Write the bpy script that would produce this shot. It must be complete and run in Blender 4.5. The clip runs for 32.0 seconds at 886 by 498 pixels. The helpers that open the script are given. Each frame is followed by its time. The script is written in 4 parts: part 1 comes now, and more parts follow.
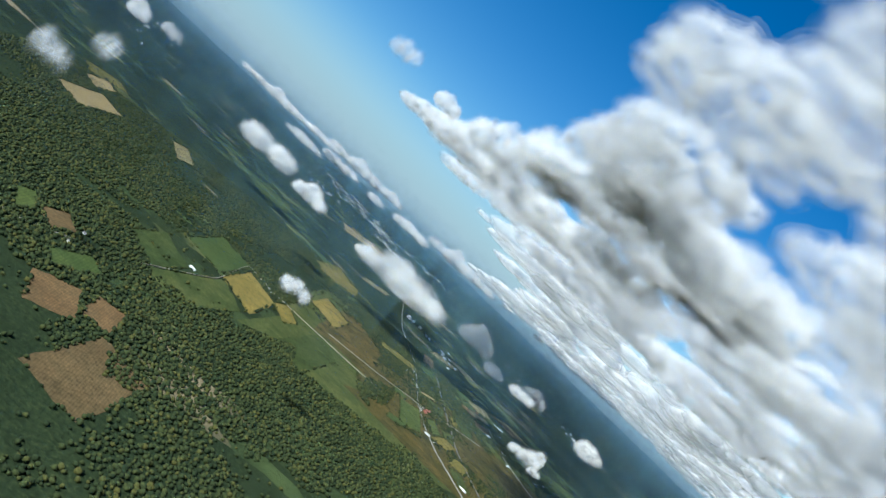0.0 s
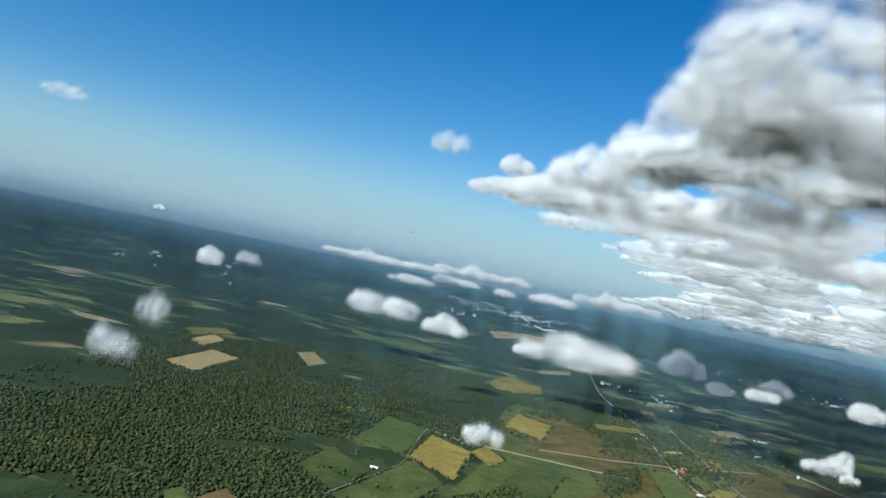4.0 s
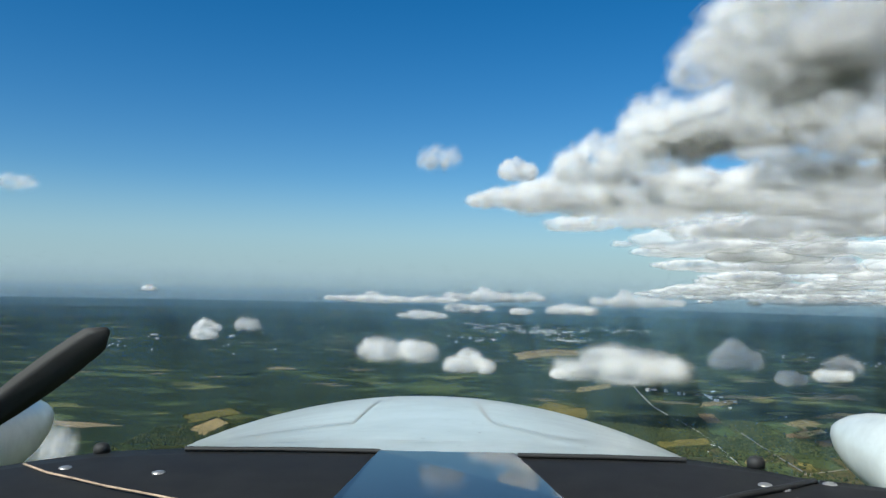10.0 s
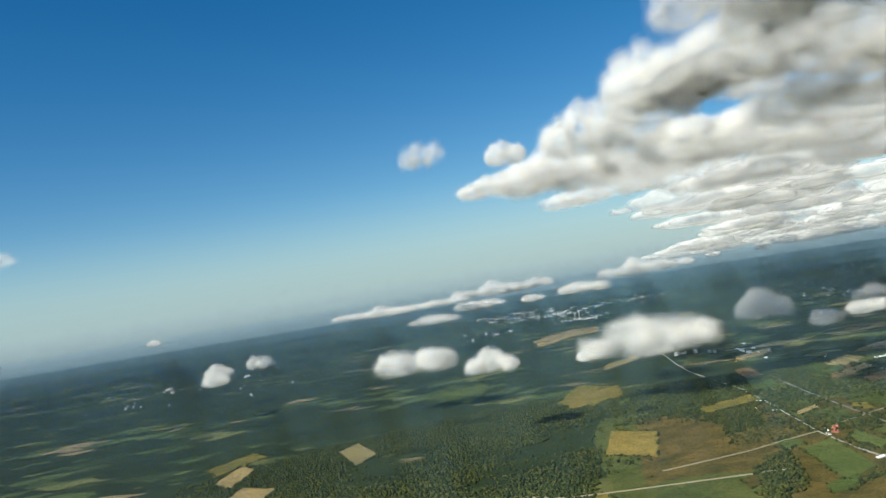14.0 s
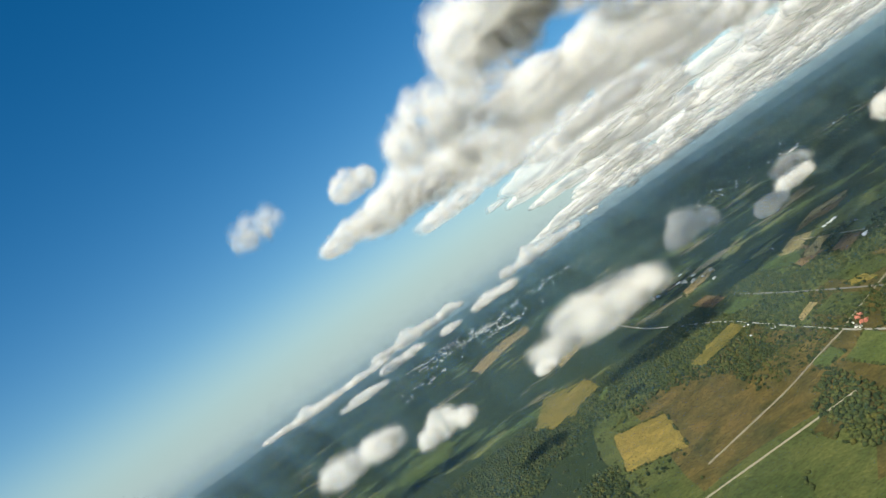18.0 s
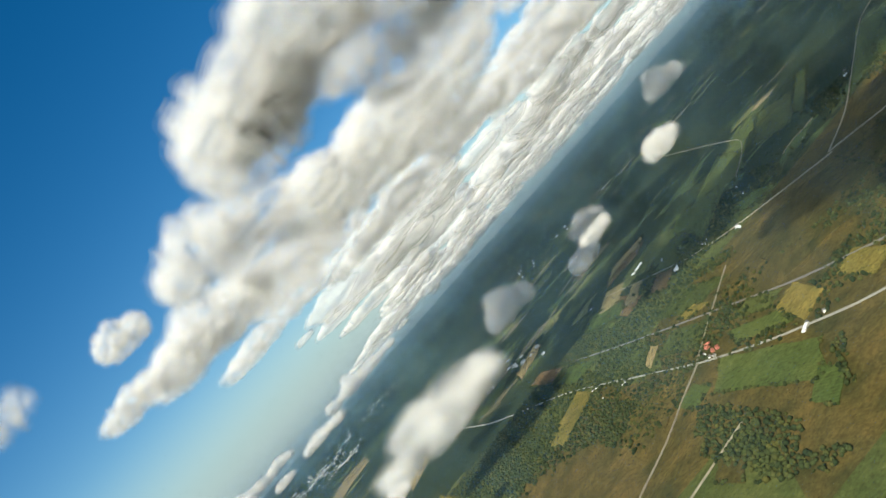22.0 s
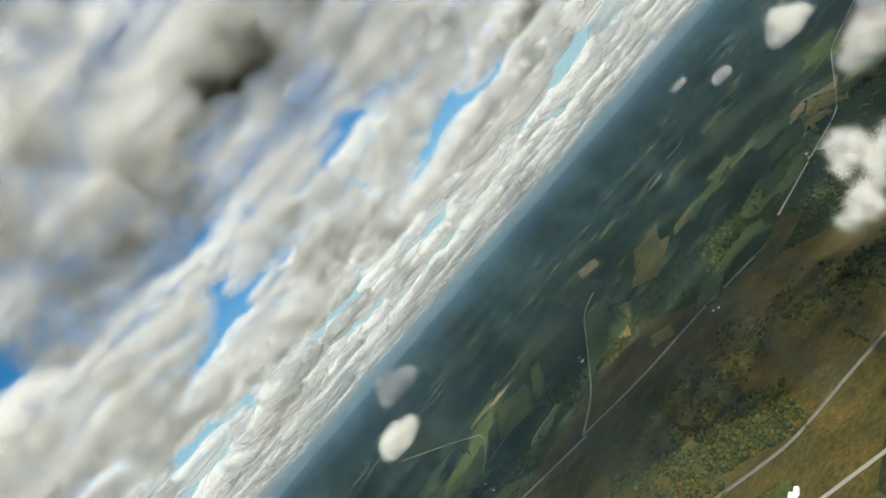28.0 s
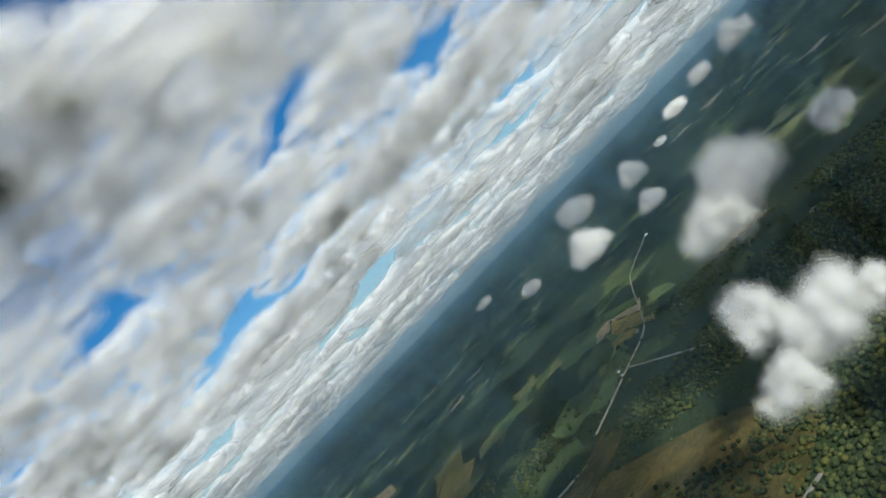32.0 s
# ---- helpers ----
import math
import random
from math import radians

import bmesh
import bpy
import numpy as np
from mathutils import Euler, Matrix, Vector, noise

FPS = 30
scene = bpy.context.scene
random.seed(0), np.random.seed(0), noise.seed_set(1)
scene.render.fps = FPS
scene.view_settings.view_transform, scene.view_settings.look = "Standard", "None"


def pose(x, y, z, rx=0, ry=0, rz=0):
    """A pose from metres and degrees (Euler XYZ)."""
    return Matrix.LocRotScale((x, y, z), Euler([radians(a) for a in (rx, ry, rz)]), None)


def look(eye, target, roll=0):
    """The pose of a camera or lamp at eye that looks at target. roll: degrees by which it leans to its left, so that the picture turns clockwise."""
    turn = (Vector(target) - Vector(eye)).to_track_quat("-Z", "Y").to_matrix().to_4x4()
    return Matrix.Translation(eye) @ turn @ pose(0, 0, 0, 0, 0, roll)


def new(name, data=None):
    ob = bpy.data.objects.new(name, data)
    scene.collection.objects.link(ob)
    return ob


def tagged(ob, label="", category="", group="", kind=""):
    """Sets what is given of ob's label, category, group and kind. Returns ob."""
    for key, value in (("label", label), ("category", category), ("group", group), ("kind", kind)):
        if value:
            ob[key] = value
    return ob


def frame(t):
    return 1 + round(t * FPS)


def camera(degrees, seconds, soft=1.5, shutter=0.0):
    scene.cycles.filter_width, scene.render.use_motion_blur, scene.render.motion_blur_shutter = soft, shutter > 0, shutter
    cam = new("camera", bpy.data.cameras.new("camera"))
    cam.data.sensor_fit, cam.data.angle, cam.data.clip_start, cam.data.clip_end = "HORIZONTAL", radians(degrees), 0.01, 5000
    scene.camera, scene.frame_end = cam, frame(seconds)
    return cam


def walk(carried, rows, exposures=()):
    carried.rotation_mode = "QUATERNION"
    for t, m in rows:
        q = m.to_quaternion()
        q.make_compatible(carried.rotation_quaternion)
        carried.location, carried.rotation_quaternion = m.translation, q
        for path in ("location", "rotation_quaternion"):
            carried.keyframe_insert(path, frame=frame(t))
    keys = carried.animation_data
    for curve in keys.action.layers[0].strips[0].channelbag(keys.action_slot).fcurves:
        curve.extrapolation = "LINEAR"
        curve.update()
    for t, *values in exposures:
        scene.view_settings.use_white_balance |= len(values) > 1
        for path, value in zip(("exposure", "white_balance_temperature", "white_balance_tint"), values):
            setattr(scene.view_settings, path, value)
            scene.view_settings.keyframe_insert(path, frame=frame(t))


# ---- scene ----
cam = camera(57.0, 32.0)
PATH = [
    (0.0, pose(-0.62, -112.48, 98.54, 89.17, -43.64, -10.55)),
    (1.0, pose(0.93, -100.57, 98.36, 89.16, -39.67, -6.89)),
    (2.0, pose(2.12, -88.58, 98.22, 89.24, -31.33, -3.52)),
    (3.0, pose(2.60, -76.53, 98.15, 89.98, -21.17, -1.70)),
    (4.0, pose(2.49, -64.42, 98.17, 90.80, -11.76, -0.69)),
    (4.5, pose(2.31, -58.31, 98.21, 91.20, -7.14, -0.24)),
    (4.7, pose(2.19, -54.72, 98.31, 91.35, -5.69, -0.14)),
    (4.9, pose(1.98, -47.95, 98.51, 91.49, -4.50, -0.10)),
    (5.2, pose(1.62, -37.02, 98.82, 91.69, -3.16, -0.13)),
    (5.6, pose(1.15, -22.43, 99.24, 91.93, -2.04, -0.27)),
    (6.0, pose(0.68, -7.85, 99.66, 92.13, -1.48, -0.46)),
    (6.2, pose(0.45, -0.59, 99.87, 92.22, -1.34, -0.54)),
    (6.35, pose(0.33, 3.21, 99.98, 92.28, -1.27, -0.58)),
    (6.5, pose(0.30, 4.00, 100.00, 92.51, -1.39, -0.34)),
    (7.0, pose(0.30, 4.00, 100.00, 92.57, -1.46, -0.36)),
    (8.0, pose(0.30, 4.00, 100.00, 92.70, -1.60, -0.20)),
    (9.0, pose(0.30, 4.00, 100.00, 92.67, -1.15, -0.10)),
    (10.0, pose(0.30, 4.00, 100.00, 92.71, -1.36, -0.23)),
    (11.0, pose(0.30, 4.00, 100.00, 92.65, -1.57, -0.09)),
    (12.0, pose(0.30, 4.00, 100.00, 92.48, -1.86, 0.01)),
    (12.5, pose(0.30, 4.00, 100.00, 92.50, -0.90, 0.00)),
    (13.0, pose(0.30, 4.00, 100.00, 92.50, 1.20, 0.10)),
    (13.1, pose(0.30, 4.22, 100.01, 92.42, 1.98, 0.35)),
    (13.2, pose(0.30, 5.49, 100.04, 92.46, 2.79, 0.36)),
    (13.35, pose(0.31, 9.57, 100.17, 92.52, 4.07, 0.38)),
    (13.6, pose(0.38, 17.52, 100.41, 92.64, 6.30, 0.39)),
    (14.0, pose(0.62, 30.25, 100.79, 92.82, 9.16, 0.25)),
    (14.5, pose(1.12, 46.16, 101.27, 93.01, 12.57, -0.27)),
    (15.0, pose(1.86, 62.06, 101.75, 93.23, 16.25, -0.83)),
    (15.5, pose(2.84, 77.97, 102.23, 93.48, 20.14, -1.42)),
    (16.0, pose(4.05, 93.88, 102.71, 93.73, 23.96, -2.08)),
    (16.25, pose(4.67, 101.01, 102.93, 93.83, 25.75, -2.43)),
    (16.5, pose(5.07, 105.41, 103.06, 93.92, 27.41, -2.80)),
    (17.0, pose(5.86, 112.55, 103.02, 94.06, 30.45, -3.60)),
    (18.0, pose(7.26, 126.30, 102.66, 93.73, 34.54, -6.53)),
    (19.0, pose(8.45, 139.32, 101.85, 93.26, 41.94, -9.95)),
    (20.0, pose(9.75, 151.68, 100.60, 92.91, 45.33, -13.89)),
    (21.0, pose(11.52, 163.43, 98.95, 91.45, 45.95, -18.96)),
    (22.0, pose(13.96, 174.88, 97.08, 91.35, 48.32, -23.70)),
    (23.0, pose(17.29, 186.09, 95.18, 91.27, 49.15, -28.68)),
    (24.0, pose(21.85, 196.88, 93.36, 90.75, 48.30, -34.24)),
    (25.0, pose(27.60, 207.02, 91.56, 91.20, 46.64, -38.98)),
    (25.5, pose(30.71, 211.88, 90.62, 91.81, 45.50, -41.21)),
    (27.5, pose(44.03, 229.42, 85.71, 92.62, 48.52, -48.61)),
    (28.0, pose(48.15, 233.47, 84.78, 92.60, 48.61, -51.13)),
    (29.0, pose(56.79, 241.26, 83.04, 92.24, 48.69, -56.93)),
    (30.0, pose(65.95, 248.33, 81.49, 92.93, 48.64, -61.59)),
    (31.0, pose(75.58, 254.61, 80.14, 93.09, 47.49, -66.33)),
    (32.0, pose(85.52, 260.42, 78.93, 93.05, 45.75, -71.73)),
]
walk(cam, PATH, ((0.0, 0.62, 5250, 3), (4.0, 0.62, 5350, 3), (10.0, 0.54, 5650, 3), (17.0, 0.70, 6350, 3), (25.0, 0.62, 6350, 3), (29.0, 0.47, 6200, 3), (32.0, 0.38, 5700, 3)))

# ---- world, sun ----
SUN_EL, SUN_AZ = radians(41), radians(230)      # azimuth clockwise from +y
world = bpy.data.worlds.new("world")
scene.world = world
world.use_nodes = True
wn, wl = world.node_tree.nodes, world.node_tree.links
sky = wn.new("ShaderNodeTexSky")
sky.sky_type, sky.sun_disc = "NISHITA", False
sky.sun_elevation, sky.sun_rotation = SUN_EL, SUN_AZ
sky.altitude, sky.air_density, sky.dust_density, sky.ozone_density = 900, 1.0, 0.4, 1.6
deep = wn.new("ShaderNodeHueSaturation")
deep.inputs["Saturation"].default_value = 1.44
wl.new(sky.outputs[0], deep.inputs["Color"])
wl.new(deep.outputs[0], wn["Background"].inputs[0])
wn["Background"].inputs[1].default_value = 0.063
sun = new("sun", bpy.data.lights.new("sun", "SUN"))
sun.data.energy, sun.data.angle, sun.data.color = 5.0, radians(0.6), (1.0, 0.91, 0.76)
to_sun = Vector((math.sin(SUN_AZ) * math.cos(SUN_EL), math.cos(SUN_AZ) * math.cos(SUN_EL), math.sin(SUN_EL)))
sun.matrix_world = look(to_sun * 900, (0, 0, 0))
scene.cycles.transparent_max_bounces = 56


# ---- materials ----
def material(name):
    m = bpy.data.materials.new(name)
    m.use_nodes = True
    return m, m.node_tree.nodes, m.node_tree.links, m.node_tree.nodes["Principled BSDF"]


def noise_node(n, l, scale, detail=4, rough=0.55, coord="Object", vec=None):
    tex = n.new("ShaderNodeTexNoise")
    tex.inputs["Scale"].default_value, tex.inputs["Detail"].default_value, tex.inputs["Roughness"].default_value = scale, detail, rough
    if vec is None:
        vec = n.new("ShaderNodeTexCoord").outputs[coord]
    l.new(vec, tex.inputs["Vector"])
    return tex


def ramp_node(n, l, src, stops, mode="LINEAR"):
    r = n.new("ShaderNodeValToRGB")
    r.color_ramp.interpolation = mode
    els = r.color_ramp.elements
    while len(els) < len(stops):
        els.new(0.5)
    for e, (p, c) in zip(els, stops):
        e.position, e.color = p, (c if len(c) == 4 else (*c, 1))
    l.new(src, r.inputs[0])
    return r


def mix_node(n, l, kind, fac, a, b):
    m = n.new("ShaderNodeMix")
    m.data_type, m.blend_type = "RGBA", kind
    for sock, v in ((m.inputs[0], fac), (m.inputs[6], a), (m.inputs[7], b)):
        if hasattr(v, "is_linked"):
            l.new(v, sock)
        else:
            sock.default_value = v if not isinstance(v, tuple) else (*v, 1)
    return m.outputs[2]


def land(name, c1, c2, grain=0.6, big=0.03, bump=0.3, rows=0.0):
    """Soil, grass or crop: broad patches, fine grain and, for ploughed land, furrows."""
    m, n, l, p = material(name)
    geo = n.new("ShaderNodeNewGeometry").outputs["Position"]
    a = noise_node(n, l, big, 5, 0.6, vec=geo)
    b = noise_node(n, l, grain, 3, 0.7, vec=geo)
    col = ramp_node(n, l, a.outputs[0], [(0.3, c1), (0.7, c2)]).outputs[0]
    fine = ramp_node(n, l, b.outputs[0], [(0.25, (0.6, 0.62, 0.6)), (0.75, (1.6, 1.6, 1.6))]).outputs[0]
    col = mix_node(n, l, "MULTIPLY", 1.0, col, fine)
    mid = noise_node(n, l, 0.11, 5, 0.65, vec=geo)
    patch = ramp_node(n, l, mid.outputs[0], [(0.32, (0.72, 0.82, 0.76)), (0.68, (1.45, 1.36, 1.2))]).outputs[0]
    col = mix_node(n, l, "MULTIPLY", 0.85 if not rows else 0.5, col, patch)
    info = n.new("ShaderNodeObjectInfo")
    vary = ramp_node(n, l, info.outputs["Random"], [(0, (0.78, 0.84, 0.8)), (1, (1.2, 1.12, 1.05))]).outputs[0]
    col = mix_node(n, l, "MULTIPLY", 1.0, col, vary)
    if rows:
        w = n.new("ShaderNodeTexWave")
        w.inputs["Scale"].default_value, w.inputs["Distortion"].default_value = rows, 1.5
        l.new(geo, w.inputs["Vector"])
        s = ramp_node(n, l, w.outputs[1], [(0, (0.82, 0.84, 0.82)), (1, (1.1, 1.08, 1.05))]).outputs[0]
        col = mix_node(n, l, "MULTIPLY", 0.8, col, s)
    l.new(col, p.inputs["Base Color"])
    p.inputs["Roughness"].default_value = 0.95
    p.inputs["Specular IOR Level"].default_value = 0.1
    bp = n.new("ShaderNodeBump")
    bp.inputs["Strength"].default_value, bp.inputs["Distance"].default_value = bump, 0.6
    l.new(b.outputs[0], bp.inputs["Height"])
    l.new(bp.outputs[0], p.inputs["Normal"])
    return m


def countryside():
    """Wooded country with a patchwork of small far fields in it."""
    m, n, l, p = material("countryside")
    geo = n.new("ShaderNodeNewGeometry").outputs["Position"]
    warp = noise_node(n, l, 0.012, 3, 0.6, vec=geo)
    vm = n.new("ShaderNodeVectorMath")
    vm.operation = "MULTIPLY_ADD"
    l.new(warp.outputs[1], vm.inputs[0])
    vm.inputs[1].default_value = (26, 26, 0)
    l.new(geo, vm.inputs[2])
    turn = n.new("ShaderNodeMapping")
    turn.inputs["Rotation"].default_value = (0, 0, 0.35)
    turn.inputs["Scale"].default_value = (0.028, 0.05, 0)
    l.new(vm.outputs[0], turn.inputs["Vector"])
    v = n.new("ShaderNodeTexVoronoi")
    v.distance = "MANHATTAN"
    v.inputs["Scale"].default_value = 1.0
    l.new(turn.outputs[0], v.inputs["Vector"])
    sep = n.new("ShaderNodeSeparateColor")
    l.new(v.outputs["Color"], sep.inputs[0])
    wood1 = (0.020, 0.031, 0.013)
    cell = ramp_node(n, l, sep.outputs[0], [(0, wood1), (0.56, (0.038, 0.055, 0.021)), (0.68, (0.060, 0.085, 0.030)), (0.88, (0.12, 0.125, 0.045)), (0.965, (0.21, 0.17, 0.10))], "CONSTANT").outputs[0]
    open_land = noise_node(n, l, 0.0042, 4, 0.6, vec=geo)
    keep = ramp_node(n, l, open_land.outputs[0], [(0.47, (0, 0, 0)), (0.54, (1, 1, 1))]).outputs[0]
    tree = noise_node(n, l, 0.55, 4, 0.7, vec=geo)
    wood = ramp_node(n, l, tree.outputs[0], [(0.3, (0.012, 0.019, 0.009)), (0.55, (0.025, 0.038, 0.015)), (0.75, (0.048, 0.060, 0.022))]).outputs[0]
    soft = noise_node(n, l, 0.02, 4, 0.6, vec=geo)
    tone = ramp_node(n, l, soft.outputs[0], [(0.3, (0.75, 0.8, 0.8)), (0.7, (1.25, 1.2, 1.1))]).outputs[0]
    col = mix_node(n, l, "MIX", keep, wood, cell)
    col = mix_node(n, l, "MULTIPLY", 1.0, col, tone)
    l.new(col, p.inputs["Base Color"])
    p.inputs["Roughness"].default_value = 0.95
    p.inputs["Specular IOR Level"].default_value = 0.1
    bp = n.new("ShaderNodeBump")
    bp.inputs["Strength"].default_value, bp.inputs["Distance"].default_value = 0.7, 1.0
    l.new(tree.outputs[0], bp.inputs["Height"])
    l.new(bp.outputs[0], p.inputs["Normal"])
    return m


def leafage(name, dark, light):
    m, n, l, p = material(name)
    geo = n.new("ShaderNodeNewGeometry")
    r = ramp_node(n, l, geo.outputs["Random Per Island"], [(0, dark), (0.75, light), (1, (light[0] * 1.6, light[1] * 1.25, light[2]))]).outputs[0]
    fine = noise_node(n, l, 2.2, 3, 0.7, vec=geo.outputs["Position"])
    f = ramp_node(n, l, fine.outputs[0], [(0.3, (0.55, 0.55, 0.55)), (0.7, (1.3, 1.3, 1.3))]).outputs[0]
    l.new(mix_node(n, l, "MULTIPLY", 1.0, r, f), p.inputs["Base Color"])
    p.inputs["Roughness"].default_value = 0.9
    p.inputs["Specular IOR Level"].default_value = 0.15
    return m


def vapour(name, cover, scale, low=0.3, high=0.72, tint=(0.985, 0.975, 0.95)):
    """Cloud: white droplets that scatter light on and through; cover: how far the noise lets it thin out (1: solid)."""
    m, n, l, p = material(name)
    n.remove(p)
    d, t, mx = n.new("ShaderNodeBsdfDiffuse"), n.new("ShaderNodeBsdfTranslucent"), n.new("ShaderNodeMixShader")
    d.inputs[0].default_value = t.inputs[0].default_value = (*tint, 1)
    mx.inputs[0].default_value = 0.6
    wrap = n.new("ShaderNodeVectorMath")        # normals bent sunward even out small hollows, standing in for light scattered inside
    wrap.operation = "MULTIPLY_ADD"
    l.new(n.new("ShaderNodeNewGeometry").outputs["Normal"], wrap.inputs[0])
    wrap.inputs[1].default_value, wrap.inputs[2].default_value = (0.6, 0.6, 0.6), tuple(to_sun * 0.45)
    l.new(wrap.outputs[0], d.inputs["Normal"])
    l.new(d.outputs[0], mx.inputs[1])
    l.new(t.outputs[0], mx.inputs[2])
    last = mx.outputs[0]
    if cover < 1:
        a = noise_node(n, l, scale, 6, 0.6, vec=n.new("ShaderNodeNewGeometry").outputs["Position"] if scale < 0.5 else None)
        r = ramp_node(n, l, a.outputs[0], [(low, (0, 0, 0)), (high, (cover, cover, cover))])
        tr, mm = n.new("ShaderNodeBsdfTransparent"), n.new("ShaderNodeMixShader")
        l.new(r.outputs[0], mm.inputs[0])
        l.new(tr.outputs[0], mm.inputs[1])
        l.new(last, mm.inputs[2])
        last = mm.outputs[0]
    l.new(last, n["Material Output"].inputs[0])
    return m


def painted_haze(name, amount, low, high, tint, glow=False):
    """A sheer tinted curtain that stands in for hazy air and thins out with height."""
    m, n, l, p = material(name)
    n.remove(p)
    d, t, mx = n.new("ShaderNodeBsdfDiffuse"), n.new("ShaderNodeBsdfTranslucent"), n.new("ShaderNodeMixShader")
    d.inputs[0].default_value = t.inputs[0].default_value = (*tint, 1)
    for node, up in ((d, 1.0), (t, -1.0)):      # normals set straight up imitate even sunlight, whichever way the curtain faces
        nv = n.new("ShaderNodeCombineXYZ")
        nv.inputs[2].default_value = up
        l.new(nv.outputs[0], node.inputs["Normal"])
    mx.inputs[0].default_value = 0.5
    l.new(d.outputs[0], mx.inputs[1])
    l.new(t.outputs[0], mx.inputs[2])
    # glow: the curtain emits its tint itself, in place of sunlit air
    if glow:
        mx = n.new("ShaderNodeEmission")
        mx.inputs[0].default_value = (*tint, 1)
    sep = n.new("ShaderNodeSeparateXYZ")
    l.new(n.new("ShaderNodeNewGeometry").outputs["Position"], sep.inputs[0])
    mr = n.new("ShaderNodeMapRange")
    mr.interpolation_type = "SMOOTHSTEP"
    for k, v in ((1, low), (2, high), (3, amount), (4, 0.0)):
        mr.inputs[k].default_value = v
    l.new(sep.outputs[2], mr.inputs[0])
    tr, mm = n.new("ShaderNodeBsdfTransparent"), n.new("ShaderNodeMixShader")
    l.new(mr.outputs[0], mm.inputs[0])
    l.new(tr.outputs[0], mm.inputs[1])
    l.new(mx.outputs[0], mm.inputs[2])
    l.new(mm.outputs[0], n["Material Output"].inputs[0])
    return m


def plain(name, color, rough=0.7, spread=0.15):
    m, n, l, p = material(name)
    a = noise_node(n, l, 3.0, 4)
    lo, hi = tuple(c * (1 - spread) for c in color), tuple(c * (1 + spread) for c in color)
    l.new(ramp_node(n, l, a.outputs[0], [(0.3, lo), (0.7, hi)]).outputs[0], p.inputs["Base Color"])
    p.inputs["Roughness"].default_value = rough
    return m


LAND = {
    "brown": land("ploughed_soil", (0.095, 0.060, 0.030), (0.145, 0.095, 0.048), rows=0.35),
    "tan": land("stubble", (0.16, 0.125, 0.062), (0.23, 0.18, 0.095), rows=0.3),
    "gold": land("dry_grass", (0.10, 0.084, 0.022), (0.155, 0.122, 0.036)),
    "green": land("pasture", (0.040, 0.060, 0.018), (0.072, 0.090, 0.028), rows=0.25),
    "dull": land("rough_grass", (0.030, 0.044, 0.014), (0.060, 0.070, 0.024)),
    "meadow": land("rusty_meadow", (0.030, 0.033, 0.012), (0.080, 0.060, 0.021), big=0.06),
}
COUNTRY = countryside()
LEAF = leafage("tree_leaves", (0.017, 0.028, 0.011), (0.046, 0.058, 0.018))
ROAD = {"road": plain("pale_road", (0.22, 0.21, 0.185), 0.9), "lane": plain("gravel_lane", (0.24, 0.21, 0.15), 0.95), "rail": plain("rail_ballast", (0.12, 0.11, 0.10), 0.95)}
WALLS = {"house": plain("white_siding", (0.72, 0.71, 0.68)), "barn": plain("pale_sheet_wall", (0.66, 0.66, 0.64)), "red": plain("red_brick", (0.36, 0.12, 0.08))}
ROOFS = {"house": plain("grey_shingles", (0.18, 0.17, 0.17), 0.85), "barn": plain("white_sheet_roof", (0.75, 0.76, 0.77), 0.45), "red": plain("red_roof", (0.42, 0.13, 0.09), 0.8)}
VAPOUR = {}
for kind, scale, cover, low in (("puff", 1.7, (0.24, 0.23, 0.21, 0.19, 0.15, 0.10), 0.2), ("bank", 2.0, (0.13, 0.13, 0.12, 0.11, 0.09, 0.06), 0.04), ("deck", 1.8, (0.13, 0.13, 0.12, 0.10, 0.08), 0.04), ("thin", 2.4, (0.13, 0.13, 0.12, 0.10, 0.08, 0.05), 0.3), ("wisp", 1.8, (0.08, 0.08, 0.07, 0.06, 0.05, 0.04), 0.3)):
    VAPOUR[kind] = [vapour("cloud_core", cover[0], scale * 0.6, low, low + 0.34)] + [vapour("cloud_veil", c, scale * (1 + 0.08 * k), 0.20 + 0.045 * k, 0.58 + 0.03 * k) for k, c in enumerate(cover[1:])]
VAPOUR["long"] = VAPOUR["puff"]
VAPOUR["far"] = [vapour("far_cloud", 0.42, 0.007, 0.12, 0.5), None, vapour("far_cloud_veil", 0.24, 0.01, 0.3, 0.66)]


def mesh_of(name, verts, faces, mat, smooth=False):
    me = bpy.data.meshes.new(name)
    me.from_pydata([tuple(v) for v in verts], [], faces)
    me.materials.append(mat)
    if smooth:
        me.shade_smooth()
    me.update()
    return me


def triangles(name, V, Fc, mat):
    me = bpy.data.meshes.new(name)
    me.vertices.add(len(V))
    me.vertices.foreach_set("co", V.ravel())
    me.loops.add(len(Fc) * 3)
    me.loops.foreach_set("vertex_index", Fc.ravel().astype(np.int32))
    me.polygons.add(len(Fc))
    me.polygons.foreach_set("loop_start", np.arange(0, len(Fc) * 3, 3, dtype=np.int32))
    me.materials.append(mat)
    me.update()
    me.validate()
    return me


